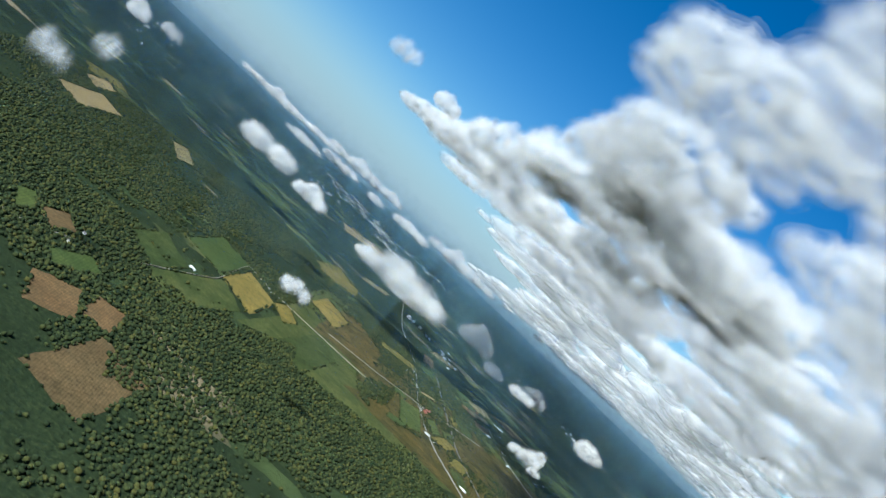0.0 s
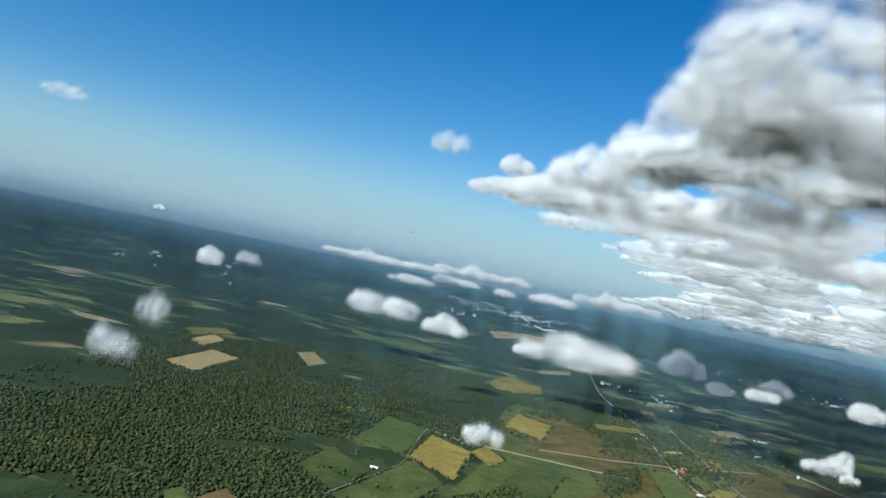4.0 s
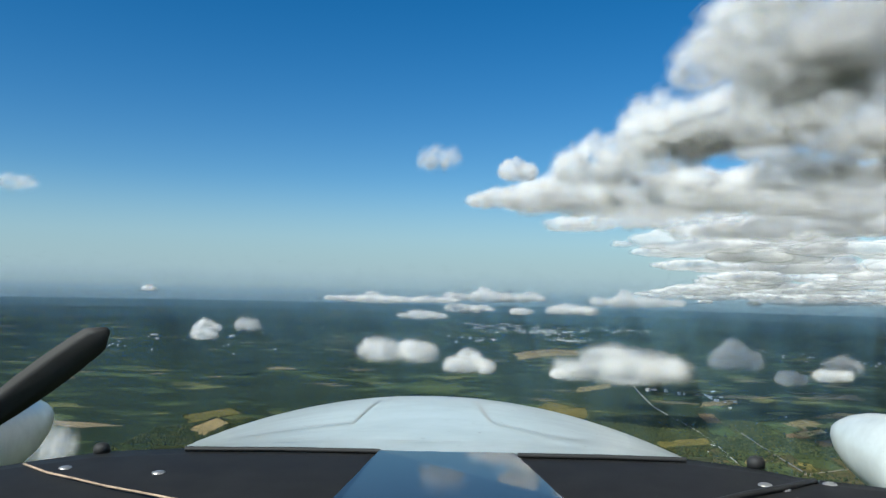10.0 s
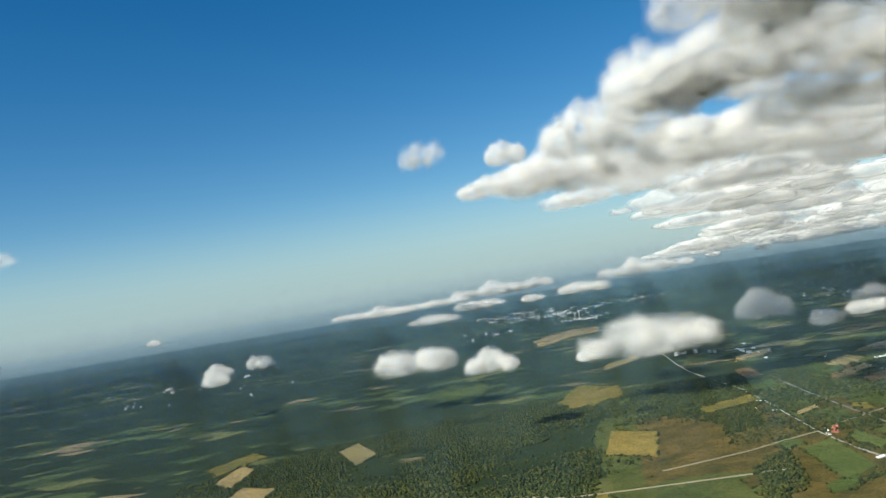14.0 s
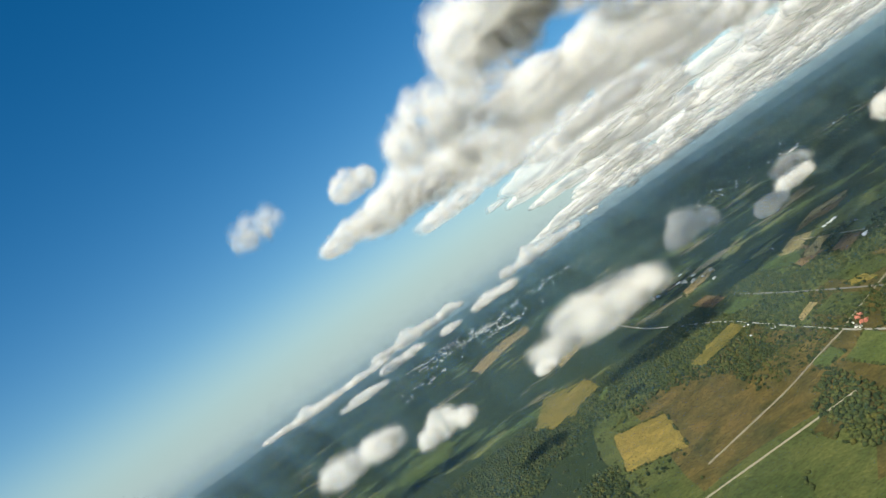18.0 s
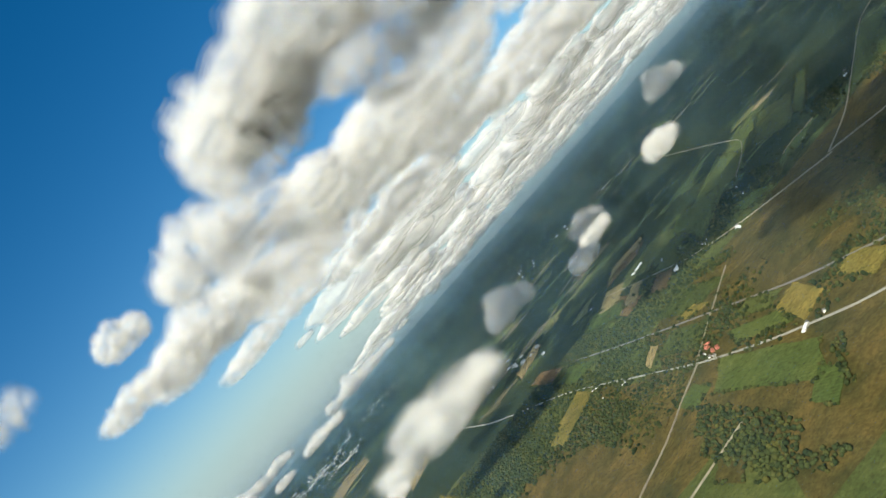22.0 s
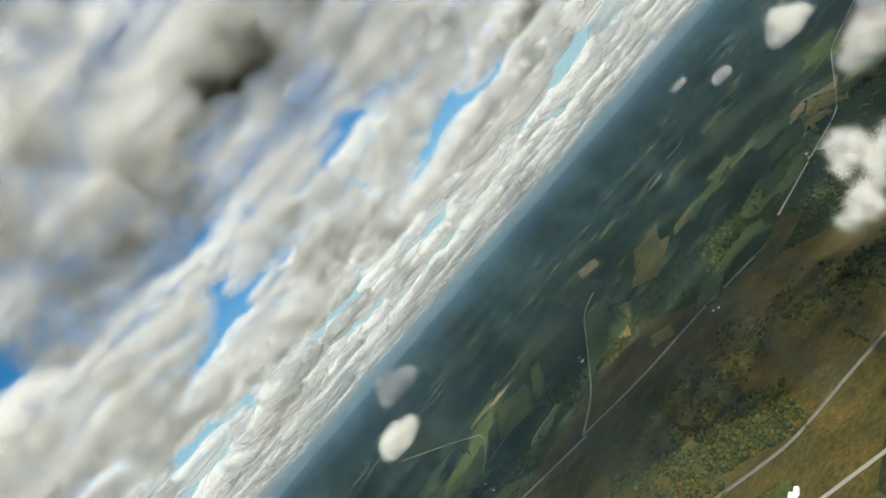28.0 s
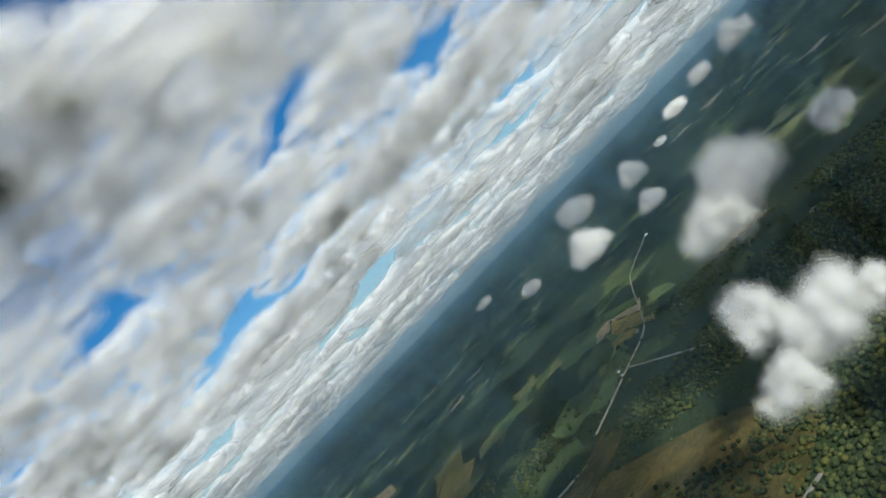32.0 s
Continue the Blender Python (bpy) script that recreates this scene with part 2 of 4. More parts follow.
# ---- ground ----
def ground_sheet():
    rings = [0, 60, 150, 300, 500, 800, 1200, 1800, 2600, 3600, 4990]
    seg = 96
    verts, faces = [(0, 0, 0)], []
    for r in rings[1:]:
        verts += [(r * math.cos(a), r * math.sin(a), 0) for a in (2 * math.pi * k / seg for k in range(seg))]
    faces += [(0, 1 + k, 1 + (k + 1) % seg) for k in range(seg)]
    for i in range(len(rings) - 2):
        a, b = 1 + i * seg, 1 + (i + 1) * seg
        faces += [(a + k, b + k, b + (k + 1) % seg, a + (k + 1) % seg) for k in range(seg)]
    ob = new("ground", mesh_of("ground", verts, faces, COUNTRY))
    ob.location = (60, 150, 0)
    return tagged(ob, "wide wooded farmland seen from the air", "ground", kind="structure")


ground_sheet()
FIELDS, ROADS, HOUSES = [], [], []
FIELD_LABEL = {"brown": "brown ploughed field between woods", "tan": "pale tan stubble field", "gold": "golden dry grass field", "green": "green pasture field with mown rows", "dull": "dull green rough field", "meadow": "rusty brown meadow with scattered bushes"}


def field(kind, x, y, ux, uy, vx, vy):
    """A field on the ground: a thin skewed patch round (x, y) with sides u and v and a slightly uneven edge."""
    k, rng = 6, random.Random(len(FIELDS) + 5)
    z = 0.05 + 0.005 * len(FIELDS)
    rim = []
    for (a0, b0), (a1, b1) in (((-.5, -.5), (.5, -.5)), ((.5, -.5), (.5, .5)), ((.5, .5), (-.5, .5)), ((-.5, .5), (-.5, -.5))):
        for i in range(k):
            f = i / k
            j = 0.035 if i else 0.01
            rim.append((a0 + (a1 - a0) * f + rng.uniform(-j, j), b0 + (b1 - b0) * f + rng.uniform(-j, j)))
    top = [(x + a * ux + b * vx, y + a * uy + b * vy, z) for a, b in rim]
    low = [(p[0], p[1], 0.0) for p in top]
    c = len(top)
    faces = [tuple(range(c)) if (ux * vy - uy * vx) > 0 else tuple(reversed(range(c)))] + [(i, (i + 1) % c, c + (i + 1) % c, c + i) for i in range(c)]
    ob = new("field", mesh_of("field", top + low, faces, LAND[kind]))
    tagged(ob, FIELD_LABEL[kind], "field", "patchwork of fields", "structure")
    FIELDS.append((kind, x, y, ux, uy, vx, vy))


def road(kind, *pts):
    wide = {"road": 0.5, "lane": 0.34, "rail": 0.55}[kind]
    z = 0.56 + 0.008 * len(ROADS)
    P = [Vector((*p, 0)) for p in pts]
    fine = []
    for i in range(len(P) - 1):
        a, b, c, d = P[max(i - 1, 0)], P[i], P[i + 1], P[min(i + 2, len(P) - 1)]
        for k in range(8):
            f = k / 8
            s, e = (c - a) * 0.3, (d - b) * 0.3
            h = b * (2 * f**3 - 3 * f**2 + 1) + s * (f**3 - 2 * f**2 + f) + c * (3 * f**2 - 2 * f**3) + e * (f**3 - f**2)
            fine.append(h)
    fine.append(P[-1])
    verts, faces = [], []
    for i, q in enumerate(fine):
        dr = (fine[min(i + 1, len(fine) - 1)] - fine[max(i - 1, 0)]).normalized()
        s = Vector((-dr.y, dr.x, 0)) * wide / 2
        for off, zz in ((s * 1.6, 0), (s, z), (-s, z), (-s * 1.6, 0)):
            verts.append((q.x + off.x, q.y + off.y, zz))
    for i in range(len(fine) - 1):
        for k in range(3):
            a = i * 4 + k
            faces.append((a, a + 1, a + 5, a + 4))
    nm = {"road": "road", "lane": "gravel_lane", "rail": "railway"}[kind]
    lab = {"road": "pale straight country road between fields", "lane": "narrow pale gravel lane past farms", "rail": "straight grey railway bed through fields"}[kind]
    tagged(new(nm, mesh_of(nm, verts, faces, ROAD[kind])), lab, "road", kind="structure")
    ROADS.append(fine)


GROVES = []


def grove(x, y, ux, uy, vx, vy):
    GROVES.append(("grove", x, y, ux, uy, vx, vy))


def house(kind, x, y, turn):
    w, d, h, r = {"house": (1.3, 0.95, 0.55, 0.4), "barn": (3.6, 1.3, 0.6, 0.4), "red": (2.0, 1.4, 0.8, 0.5)}[kind]
    nm = {"house": "farmhouse", "barn": "barn", "red": "brick_house"}[kind]
    base = new(nm)
    base.matrix_world = pose(x, y, 0, 0, 0, turn)
    lab = {"house": "small white farmhouse with a grey gable roof", "barn": "long pale barn with a white metal roof", "red": "red-roofed house beside the crossroads"}[kind]
    tagged(base, lab, "house", "farm buildings")
    a, b = w / 2, d / 2
    wv = [(-a, -b, 0), (a, -b, 0), (a, b, 0), (-a, b, 0), (-a, -b, h), (a, -b, h), (a, b, h), (-a, b, h), (-a, 0, h + r), (a, 0, h + r)]
    wf = [(0, 1, 5, 4), (1, 2, 6, 9, 5), (2, 3, 7, 6), (3, 0, 4, 8, 7)]
    o, t = 0.12, 0.08
    wall = new("wall", mesh_of("wall", wv, wf, WALLS[kind]))
    wall.parent = base
    s = r / b
    rv = [(-a - o, -b - o, h - o * s), (a + o, -b - o, h - o * s), (a + o, 0, h + r), (-a - o, 0, h + r), (a + o, b + o, h - o * s), (-a - o, b + o, h - o * s)]
    rv += [(p[0], p[1], p[2] + t) for p in rv]
    rf = [(6, 7, 8, 9), (9, 8, 10, 11), (0, 3, 2, 1), (3, 5, 4, 2), (0, 1, 7, 6), (4, 5, 11, 10), (1, 2, 8, 7), (2, 4, 10, 8), (0, 6, 9, 3), (3, 9, 11, 5)]
    roof = new("roof", mesh_of("roof", rv, rf, ROOFS[kind]))
    roof.parent = base
    HOUSES.append((x, y))


field("dull", 190, 470, 250, 30, -70, -330)
field("meadow", 250, 400, 190, -60, -110, -190)
field("meadow", 130, 470, 80, -10, -30, -150)
field("brown", -29, 157, 15, 13, 7, -26)
field("brown", -14, 172, 12, 2, 1, -25)
field("brown", -3, 126, 10, 50, 22, -8)
field("green", -36, 195, 12, 26, 8, -10)
field("dull", -22, 294, 11, 44, 21, -30)
field("green", 1, 384, 13, 71, 26, -17)
field("dull", 5, 280, 30, 79, 17, -29)
field("gold", 27, 357, 12, 63, 23, -25)
field("tan", -135, 488, 11, 80, 25, -18)
field("tan", -157, 577, 4, 53, 17, -23)
field("tan", -77, 590, 12, 27, 19, -56)
field("green", -67, 216, 5, 12, 8, -21)
field("brown", -54, 222, 7, 17, 10, -15)
field("gold", 89, 488, 16, 61, 23, -20)
field("green", -3, 817, 23, 84, 38, -68)
field("gold", 96, 680, 31, 84, 23, -37)
field("gold", 53, 376, 10, 22, 9, -28)
field("dull", 74, 342, 27, 83, 15, -29)
field("green", 5, 827, 40, 38, 12, -43)
field("tan", 159, 1287, 88, 131, -3, -111)
field("gold", -169, 625, 25, 46, 16, -28)
field("tan", 163, 854, 43, 44, -8, -39)
field("gold", 101, 666, 46, 25, -7, -60)
field("green", 115, 626, 14, 23, -0, -13)
field("tan", 179, 1308, 96, 44, -19, -108)
field("dull", 177, 594, 20, -15, -30, -50)
field("tan", 259, 757, 41, 23, -12, -32)
field("green", 237, 592, 18, 6, -15, -39)
field("brown", 263, 604, 20, 4, -16, -44)
field("green", 447, 506, 10, -11, -123, -62)
field("gold", 423, 473, 6, -19, -25, -13)
field("dull", 453, 566, -1, -13, -91, -57)
field("dull", 660, 621, -7, -62, -77, -52)
field("green", 263, 631, 24, 20, -2, -49)
field("tan", 287, 648, 30, 25, 1, -26)
field("tan", 348, 695, 27, 20, 29, -15)
field("brown", 336, 682, 22, 13, 28, -14)
field("tan", 274, 604, 28, 19, -1, -16)
field("brown", 269, 566, 22, 13, -3, -22)
field("dull", 231, 504, 19, -12, -8, -46)
field("gold", 218, 489, 7, -9, -5, -16)
field("green", 184, 416, 1, -30, -10, -12)
field("green", 159, 395, -7, -58, -20, -13)
field("green", 154, 431, 11, -0, -3, -15)
field("green", 143, 356, 15, 6, -4, -13)
field("gold", 191, 399, 14, -1, -13, -24)
field("dull", 200, 428, 10, -1, -3, -24)
field("dull", 197, 477, 18, 6, -3, -35)
field("tan", 193, 501, 16, 10, -2, -9)
field("dull", 197, 527, 20, 11, -5, -41)
field("gold", 166, 553, 39, 16, -5, -27)
field("meadow", 160, 464, 32, 14, -7, -39)
field("green", 208, 606, 17, -3, -8, -41)
field("brown", 219, 663, 14, 2, -8, -49)
field("meadow", 116, 379, -1, -14, -10, -7)
field("green", 345, 614, 38, 26, 5, -14)
field("dull", 330, 574, 72, 48, 2, -18)
field("green", 417, 610, 109, 74, 15, -11)
field("green", 448, 500, 9, -20, -102, -56)
field("gold", 428, 476, -30, -32, -58, -19)
field("gold", 492, 471, 71, 10, -23, -32)
field("dull", 632, 615, -6, -42, -145, -106)
field("tan", 660, 605, -7, -27, -49, -27)
field("green", 452, 565, -7, -16, -94, -58)
field("dull", 432, 580, -2, -37, -71, -48)
field("green", 438, 621, 45, 4, -40, -33)
field("green", 368, 598, 111, 50, -35, -55)
field("green", 310, 513, 10, -16, -10, -26)
field("meadow", 292, 406, 40, -6, -17, -39)
field("meadow", 300, 369, 19, -43, -49, -26)
field("meadow", 254, 431, 37, -40, -49, -62)
field("gold", 199, 373, 12, -1, -9, -22)
field("dull", 193, 343, 3, -26, -11, -5)
field("gold", 351, 418, -4, -14, -16, -6)
field("dull", 357, 390, -10, -16, -25, -1)
field("gold", 509, 478, 15, -19, -118, -46)
field("green", 450, 496, 15, -16, -101, -62)
field("green", 617, 353, 26, -33, -43, -6)
field("gold", 497, 337, -44, -30, -29, -1)
field("dull", 665, 351, 2, -28, -28, -6)
field("meadow", 351, 355, 35, -16, -17, -12)
field("green", 633, 349, 14, -25, -37, -5)
field("green", 549, 348, -29, -28, -20, -2)
field("gold", 477, 340, -8, -14, -13, -1)
field("dull", 488, 324, -13, -9, -21, 1)
field("dull", 454, 352, -9, -12, -16, -1)
road("road", (230, 1020), (203, 833), (190, 719), (190, 600), (186, 549), (174, 446), (173, 401), (176, 365), (182, 342), (188, 321), (196, 290))
road("rail", (223, 623), (214, 536), (209, 466), (205, 410), (207, 373), (213, 335), (228, 315), (250, 286))
road("lane", (-65, 188), (-59, 191), (-38, 222))
road("lane", (-22, 249), (5, 315), (10, 339), (19, 409), (39, 399), (77, 394), (136, 388))
road("lane", (174, 446), (155, 439), (131, 429), (87, 418))
road("lane", (294, 665), (280, 547), (287, 503), (306, 450))
road("lane", (176, 448), (209, 466), (246, 485))
road("lane", (590, 874), (441, 626), (361, 566))
road("lane", (309, 454), (356, 469), (508, 542), (549, 550))
road("lane", (309, 454), (322, 422), (343, 391), (358, 359))
road("lane", (381, 356), (428, 340), (469, 329), (611, 338), (711, 321))
road("lane", (428, 340), (371, 300))
house("barn", 305.3, 637.1, 88)
house("barn", 310.2, 637.2, 122)
house("barn", 314.9, 638.7, 160)
house("house", 179.7, 510.6, 89)
house("house", 177.7, 511.3, 78)
house("house", 183.8, 546.5, 46)
house("house", 182.3, 548.2, 40)
house("red", 182.0, 446.1, 92)
house("red", 178.7, 439.5, 49)
house("red", 179.7, 437.5, 50)
house("house", 178.3, 444.8, 62)
house("house", 175.3, 435.9, 14)
house("barn", 272.8, 551.6, 144)
house("house", 300.5, 596.0, 111)
house("house", 290.9, 538.5, 51)
house("house", 290.2, 542.8, 59)
house("red", 184.4, 447.8, 114)
house("house", 175.5, 439.0, 25)
house("house", 175.0, 384.5, 38)
house("barn", 172.4, 383.8, 18)
house("house", 178.3, 378.7, 44)
house("house", 285.9, 507.2, 103)
house("barn", 281.7, 501.6, 56)
house("house", 291.8, 546.2, 81)
house("house", 286.3, 538.9, 20)
house("barn", 274.8, 555.1, 169)
house("house", 342.1, 551.0, 87)
house("house", 328.5, 535.5, 125)
house("barn", 408.6, 499.5, 38)
house("barn", 410.5, 499.4, 52)
house("house", 420.4, 506.9, 143)
house("house", 326.0, 532.0, 98)
house("house", 328.2, 540.5, 139)
house("barn", 283.2, 504.2, 75)
house("barn", 192.3, 331.0, 179)
house("barn", 193.2, 329.6, 1)
house("house", 331.5, 380.3, 41)
house("house", 332.6, 383.5, 58)
house("house", 285.6, 535.9, 7)
house("barn", -4.5, 305.3, 164)
house("house", -43.7, 207.5, 136)
house("house", -44.2, 228.8, 16)
house("house", 36.9, 397.4, 10)
house("house", 39.8, 392.5, 15)
house("house", 192.9, 747.2, 171)
house("barn", 171.2, 522.7, 66)
house("house", 288.3, 681.3, 102)
house("barn", 281.9, 842.5, 0)
house("barn", 264.3, 810.4, 141)
house("house", 433.3, 345.0, 108)
house("house", 424.5, 343.0, 40)
house("house", 468.7, 332.8, 139)
house("barn", 706.2, 321.5, 148)
grove(134, 388, 16, 8, -13, -59)
grove(153, 499, 27, 12, -7, -43)
grove(115, 346, 11, -8, 1, -33)
grove(233, 600, -7, -65, -24, -47)
grove(334, 515, -17, -38, -25, -22)
grove(151, 355, 4, -3, -26, -20)
grove(255, 509, 6, -35, -12, -13)
grove(251, 706, 13, -19, -25, -77)
grove(233, 349, -4, -36, -35, -11)
grove(411, 515, 115, 59, -11, -36)
grove(411, 393, 33, -31, -60, -18)
grove(339, 523, -3, -23, -34, -40)
grove(517, 514, -38, -46, -43, -19)
grove(34, 235, 16, 140, 56, 80)
grove(127, 378, 26, 12, -16, -60)
grove(150, 622, 46, 32, -12, -105)


def town(spots):
    """The far town: pale halls and houses too small to tell apart."""
    rng = np.random.RandomState(3)
    V, Fc, off = [], [], 0
    cube = np.array([[x, y, z] for z in (0, 1) for y in (-.5, .5) for x in (-.5, .5)], float)
    tri = np.array([(0, 1, 5), (0, 5, 4), (1, 3, 7), (1, 7, 5), (3, 2, 6), (3, 6, 7), (2, 0, 4), (2, 4, 6), (4, 5, 7), (4, 7, 6)])
    for x, y, spread, count in spots:
        for k in range(count):
            big = rng.rand() < 0.15 and y > 1200
            w, d, h = (rng.uniform(9, 22), rng.uniform(5, 9), rng.uniform(1.5, 3)) if big else (rng.uniform(1.5, 4), rng.uniform(1.2, 3), rng.uniform(0.8, 3.5))
            a = rng.choice((0.3, 1.87)) + rng.uniform(-0.1, 0.1)
            c, q = math.cos(a), math.sin(a)
            p = cube * (w, d, h)
            V.append(np.stack([x + rng.randn() * spread + p[:, 0] * c - p[:, 1] * q, y + rng.randn() * spread * 1.6 + p[:, 0] * q + p[:, 1] * c, p[:, 2]], 1))
            Fc.append(tri + off)
            off += 8
    tagged(new("far_town", triangles("far_town", np.concatenate(V), np.concatenate(Fc), plain("far_walls", (0.42, 0.41, 0.39)))), "far town of pale houses and halls", "town", kind="stuff")


town(((247, 1935, 60, 110), (170, 2180, 70, 90), (256, 1651, 30, 30), (476, 2124, 50, 25), (62, 1591, 35, 20), (225, 860, 14, 8), (265, 760, 16, 7), (640, 1300, 60, 20), (-420, 1500, 120, 30)))


# ---- trees ----
def inside_field(x, y, grow=1.0, patches=None):
    for kind, fx, fy, ux, uy, vx, vy in (patches or reversed(FIELDS)):
        dx, dy = x - fx, y - fy
        if abs(dx) > 0.5 * grow * (abs(ux) + abs(vx)) or abs(dy) > 0.5 * grow * (abs(uy) + abs(vy)):
            continue
        det = ux * vy - uy * vx
        if abs(det) < 1:
            continue
        a, b = (dx * vy - dy * vx) / det, (ux * dy - uy * dx) / det
        if abs(a) < 0.5 * grow and abs(b) < 0.5 * grow:
            return kind
    return ""


def tree_template(seed):
    bm = bmesh.new()
    bmesh.ops.create_icosphere(bm, subdivisions=1, radius=1)
    rng = random.Random(seed)
    for v in bm.verts:
        v.co *= rng.uniform(0.7, 1.2)
        v.co.z = v.co.z * 0.8 + 0.45
    vs = np.array([v.co[:] for v in bm.verts])
    fs = np.array([[v.index for v in f.verts] for f in bm.faces])
    bm.free()
    return vs, fs


TREES = [tree_template(k) for k in range(6)]


def wood(name, spots, label):
    """Tree crowns joined into one mesh."""
    V, Fc, off = [], [], 0
    rng = np.random.RandomState(len(spots))
    for x, y, s in spots:
        vs, fs = TREES[rng.randint(6)]
        a = rng.rand() * 6.28
        c, q = math.cos(a) * s, math.sin(a) * s
        V.append(np.stack([x + vs[:, 0] * c - vs[:, 1] * q, y + vs[:, 0] * q + vs[:, 1] * c, vs[:, 2] * s * rng.uniform(0.9, 1.5)], 1))
        Fc.append(fs + off)
        off += len(vs)
    V, Fc = np.concatenate(V), np.concatenate(Fc)
    me = triangles(name, V, Fc, LEAF)
    tagged(new(name, me), label, "woodland", kind="stuff")


def near_road(x, y):
    return any(abs(q.x - x) < 1.6 and abs(q.y - y) < 1.6 for r in ROADS for q in r)


def scatter_woods():
    rng = random.Random(11)
    spots, step = [], 1.75
    for gx in np.arange(-190, 520, step):
        for gy in np.arange(60, 720, step):
            d = math.hypot(gx - 90, gy - 300)
            if d > 385:
                continue
            x, y = gx + rng.uniform(-1, 1), gy + rng.uniform(-1, 1)
            cover = noise.fractal(Vector((x * 0.011, y * 0.011, 3.3)), 0.8, 2.1, 4)
            kind = inside_field(x, y)
            if inside_field(x, y, 1.0 + 0.5 * cover, GROVES):
                pass
            elif kind in ("meadow", "dull"):
                if cover + rng.uniform(-0.25, 0.25) < 0.22 or rng.random() < 0.2:
                    continue
            elif kind:
                continue
            elif cover < -0.12 + rng.uniform(-0.1, 0.1) and rng.random() < 0.96:
                continue
            spots.append((x, y, rng.uniform(0.5, 1.05)))
    for kind, fx, fy, ux, uy, vx, vy in FIELDS[3:]:
        if math.hypot(fx - 90, fy - 300) > 520:
            continue
        for sx, sy, tx, ty in ((-.5, -.5, ux, uy), (-.5, .5, ux, uy), (-.5, -.5, vx, vy), (.5, -.5, vx, vy)):
            if rng.random() < 0.35:
                continue
            x0, y0 = (fx + sx * ux + sy * vx, fy + sx * uy + sy * vy)
            long = math.hypot(tx, ty)
            for k in range(int(long / 1.5)):
                if noise.noise(Vector((x0 * 0.3, k * 0.16, 2.0))) < -0.05:
                    continue
                f = k * 1.5 / long
                spots.append((x0 + tx * f + rng.uniform(-0.6, 0.6), y0 + ty * f + rng.uniform(-0.6, 0.6), rng.uniform(0.4, 0.95)))
    wood("woodland", spots, "dense green broadleaf woodland between the fields")


scatter_woods()


# ---- added rings that imitate hazy air far out ----
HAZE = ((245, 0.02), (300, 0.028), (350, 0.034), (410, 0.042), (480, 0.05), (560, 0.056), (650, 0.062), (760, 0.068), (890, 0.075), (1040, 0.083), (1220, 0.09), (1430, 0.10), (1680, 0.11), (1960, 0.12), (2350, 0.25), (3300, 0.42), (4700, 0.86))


def haze_stand_in(r, amount):
    """One ring of the haze: the farther, the more air it stands for."""
    seg = 128
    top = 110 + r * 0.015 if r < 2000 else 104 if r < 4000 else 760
    # tints carry the blue of distant air; rings past 2000 emit theirs
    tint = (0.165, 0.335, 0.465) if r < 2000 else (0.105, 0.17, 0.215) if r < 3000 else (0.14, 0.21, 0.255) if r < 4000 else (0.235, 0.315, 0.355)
    ring = [(40 + r * math.cos(2 * math.pi * i / seg), 80 + r * math.sin(2 * math.pi * i / seg)) for i in range(seg)]
    verts = [(x, y, 0.0) for x, y in ring] + [(x, y, top) for x, y in ring]
    faces = [(i, (i + 1) % seg, seg + (i + 1) % seg, seg + i) for i in range(seg)]
    tagged(new("haze", mesh_of("haze", verts, faces, painted_haze("haze_stand_in", amount, 40, top, tint, r > 2000))), "added see-through ring imitating thin blue summer haze over the land", "haze", kind="structure")


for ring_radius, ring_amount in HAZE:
    haze_stand_in(ring_radius, ring_amount)


# ---- clouds ----
def billow(p, octaves, seed):
    s, amp, f = 0.0, 1.0, 1.0
    for k in range(octaves):
        s += amp * (1 - 2 * abs(noise.noise(p * f + Vector((seed * 7.1, k * 3.7, seed * 1.3)))))
        amp, f = amp * 0.5, f * 2.05
    return s


GROW = (0.0, 0.03, 0.062, 0.098, 0.14, 0.19)


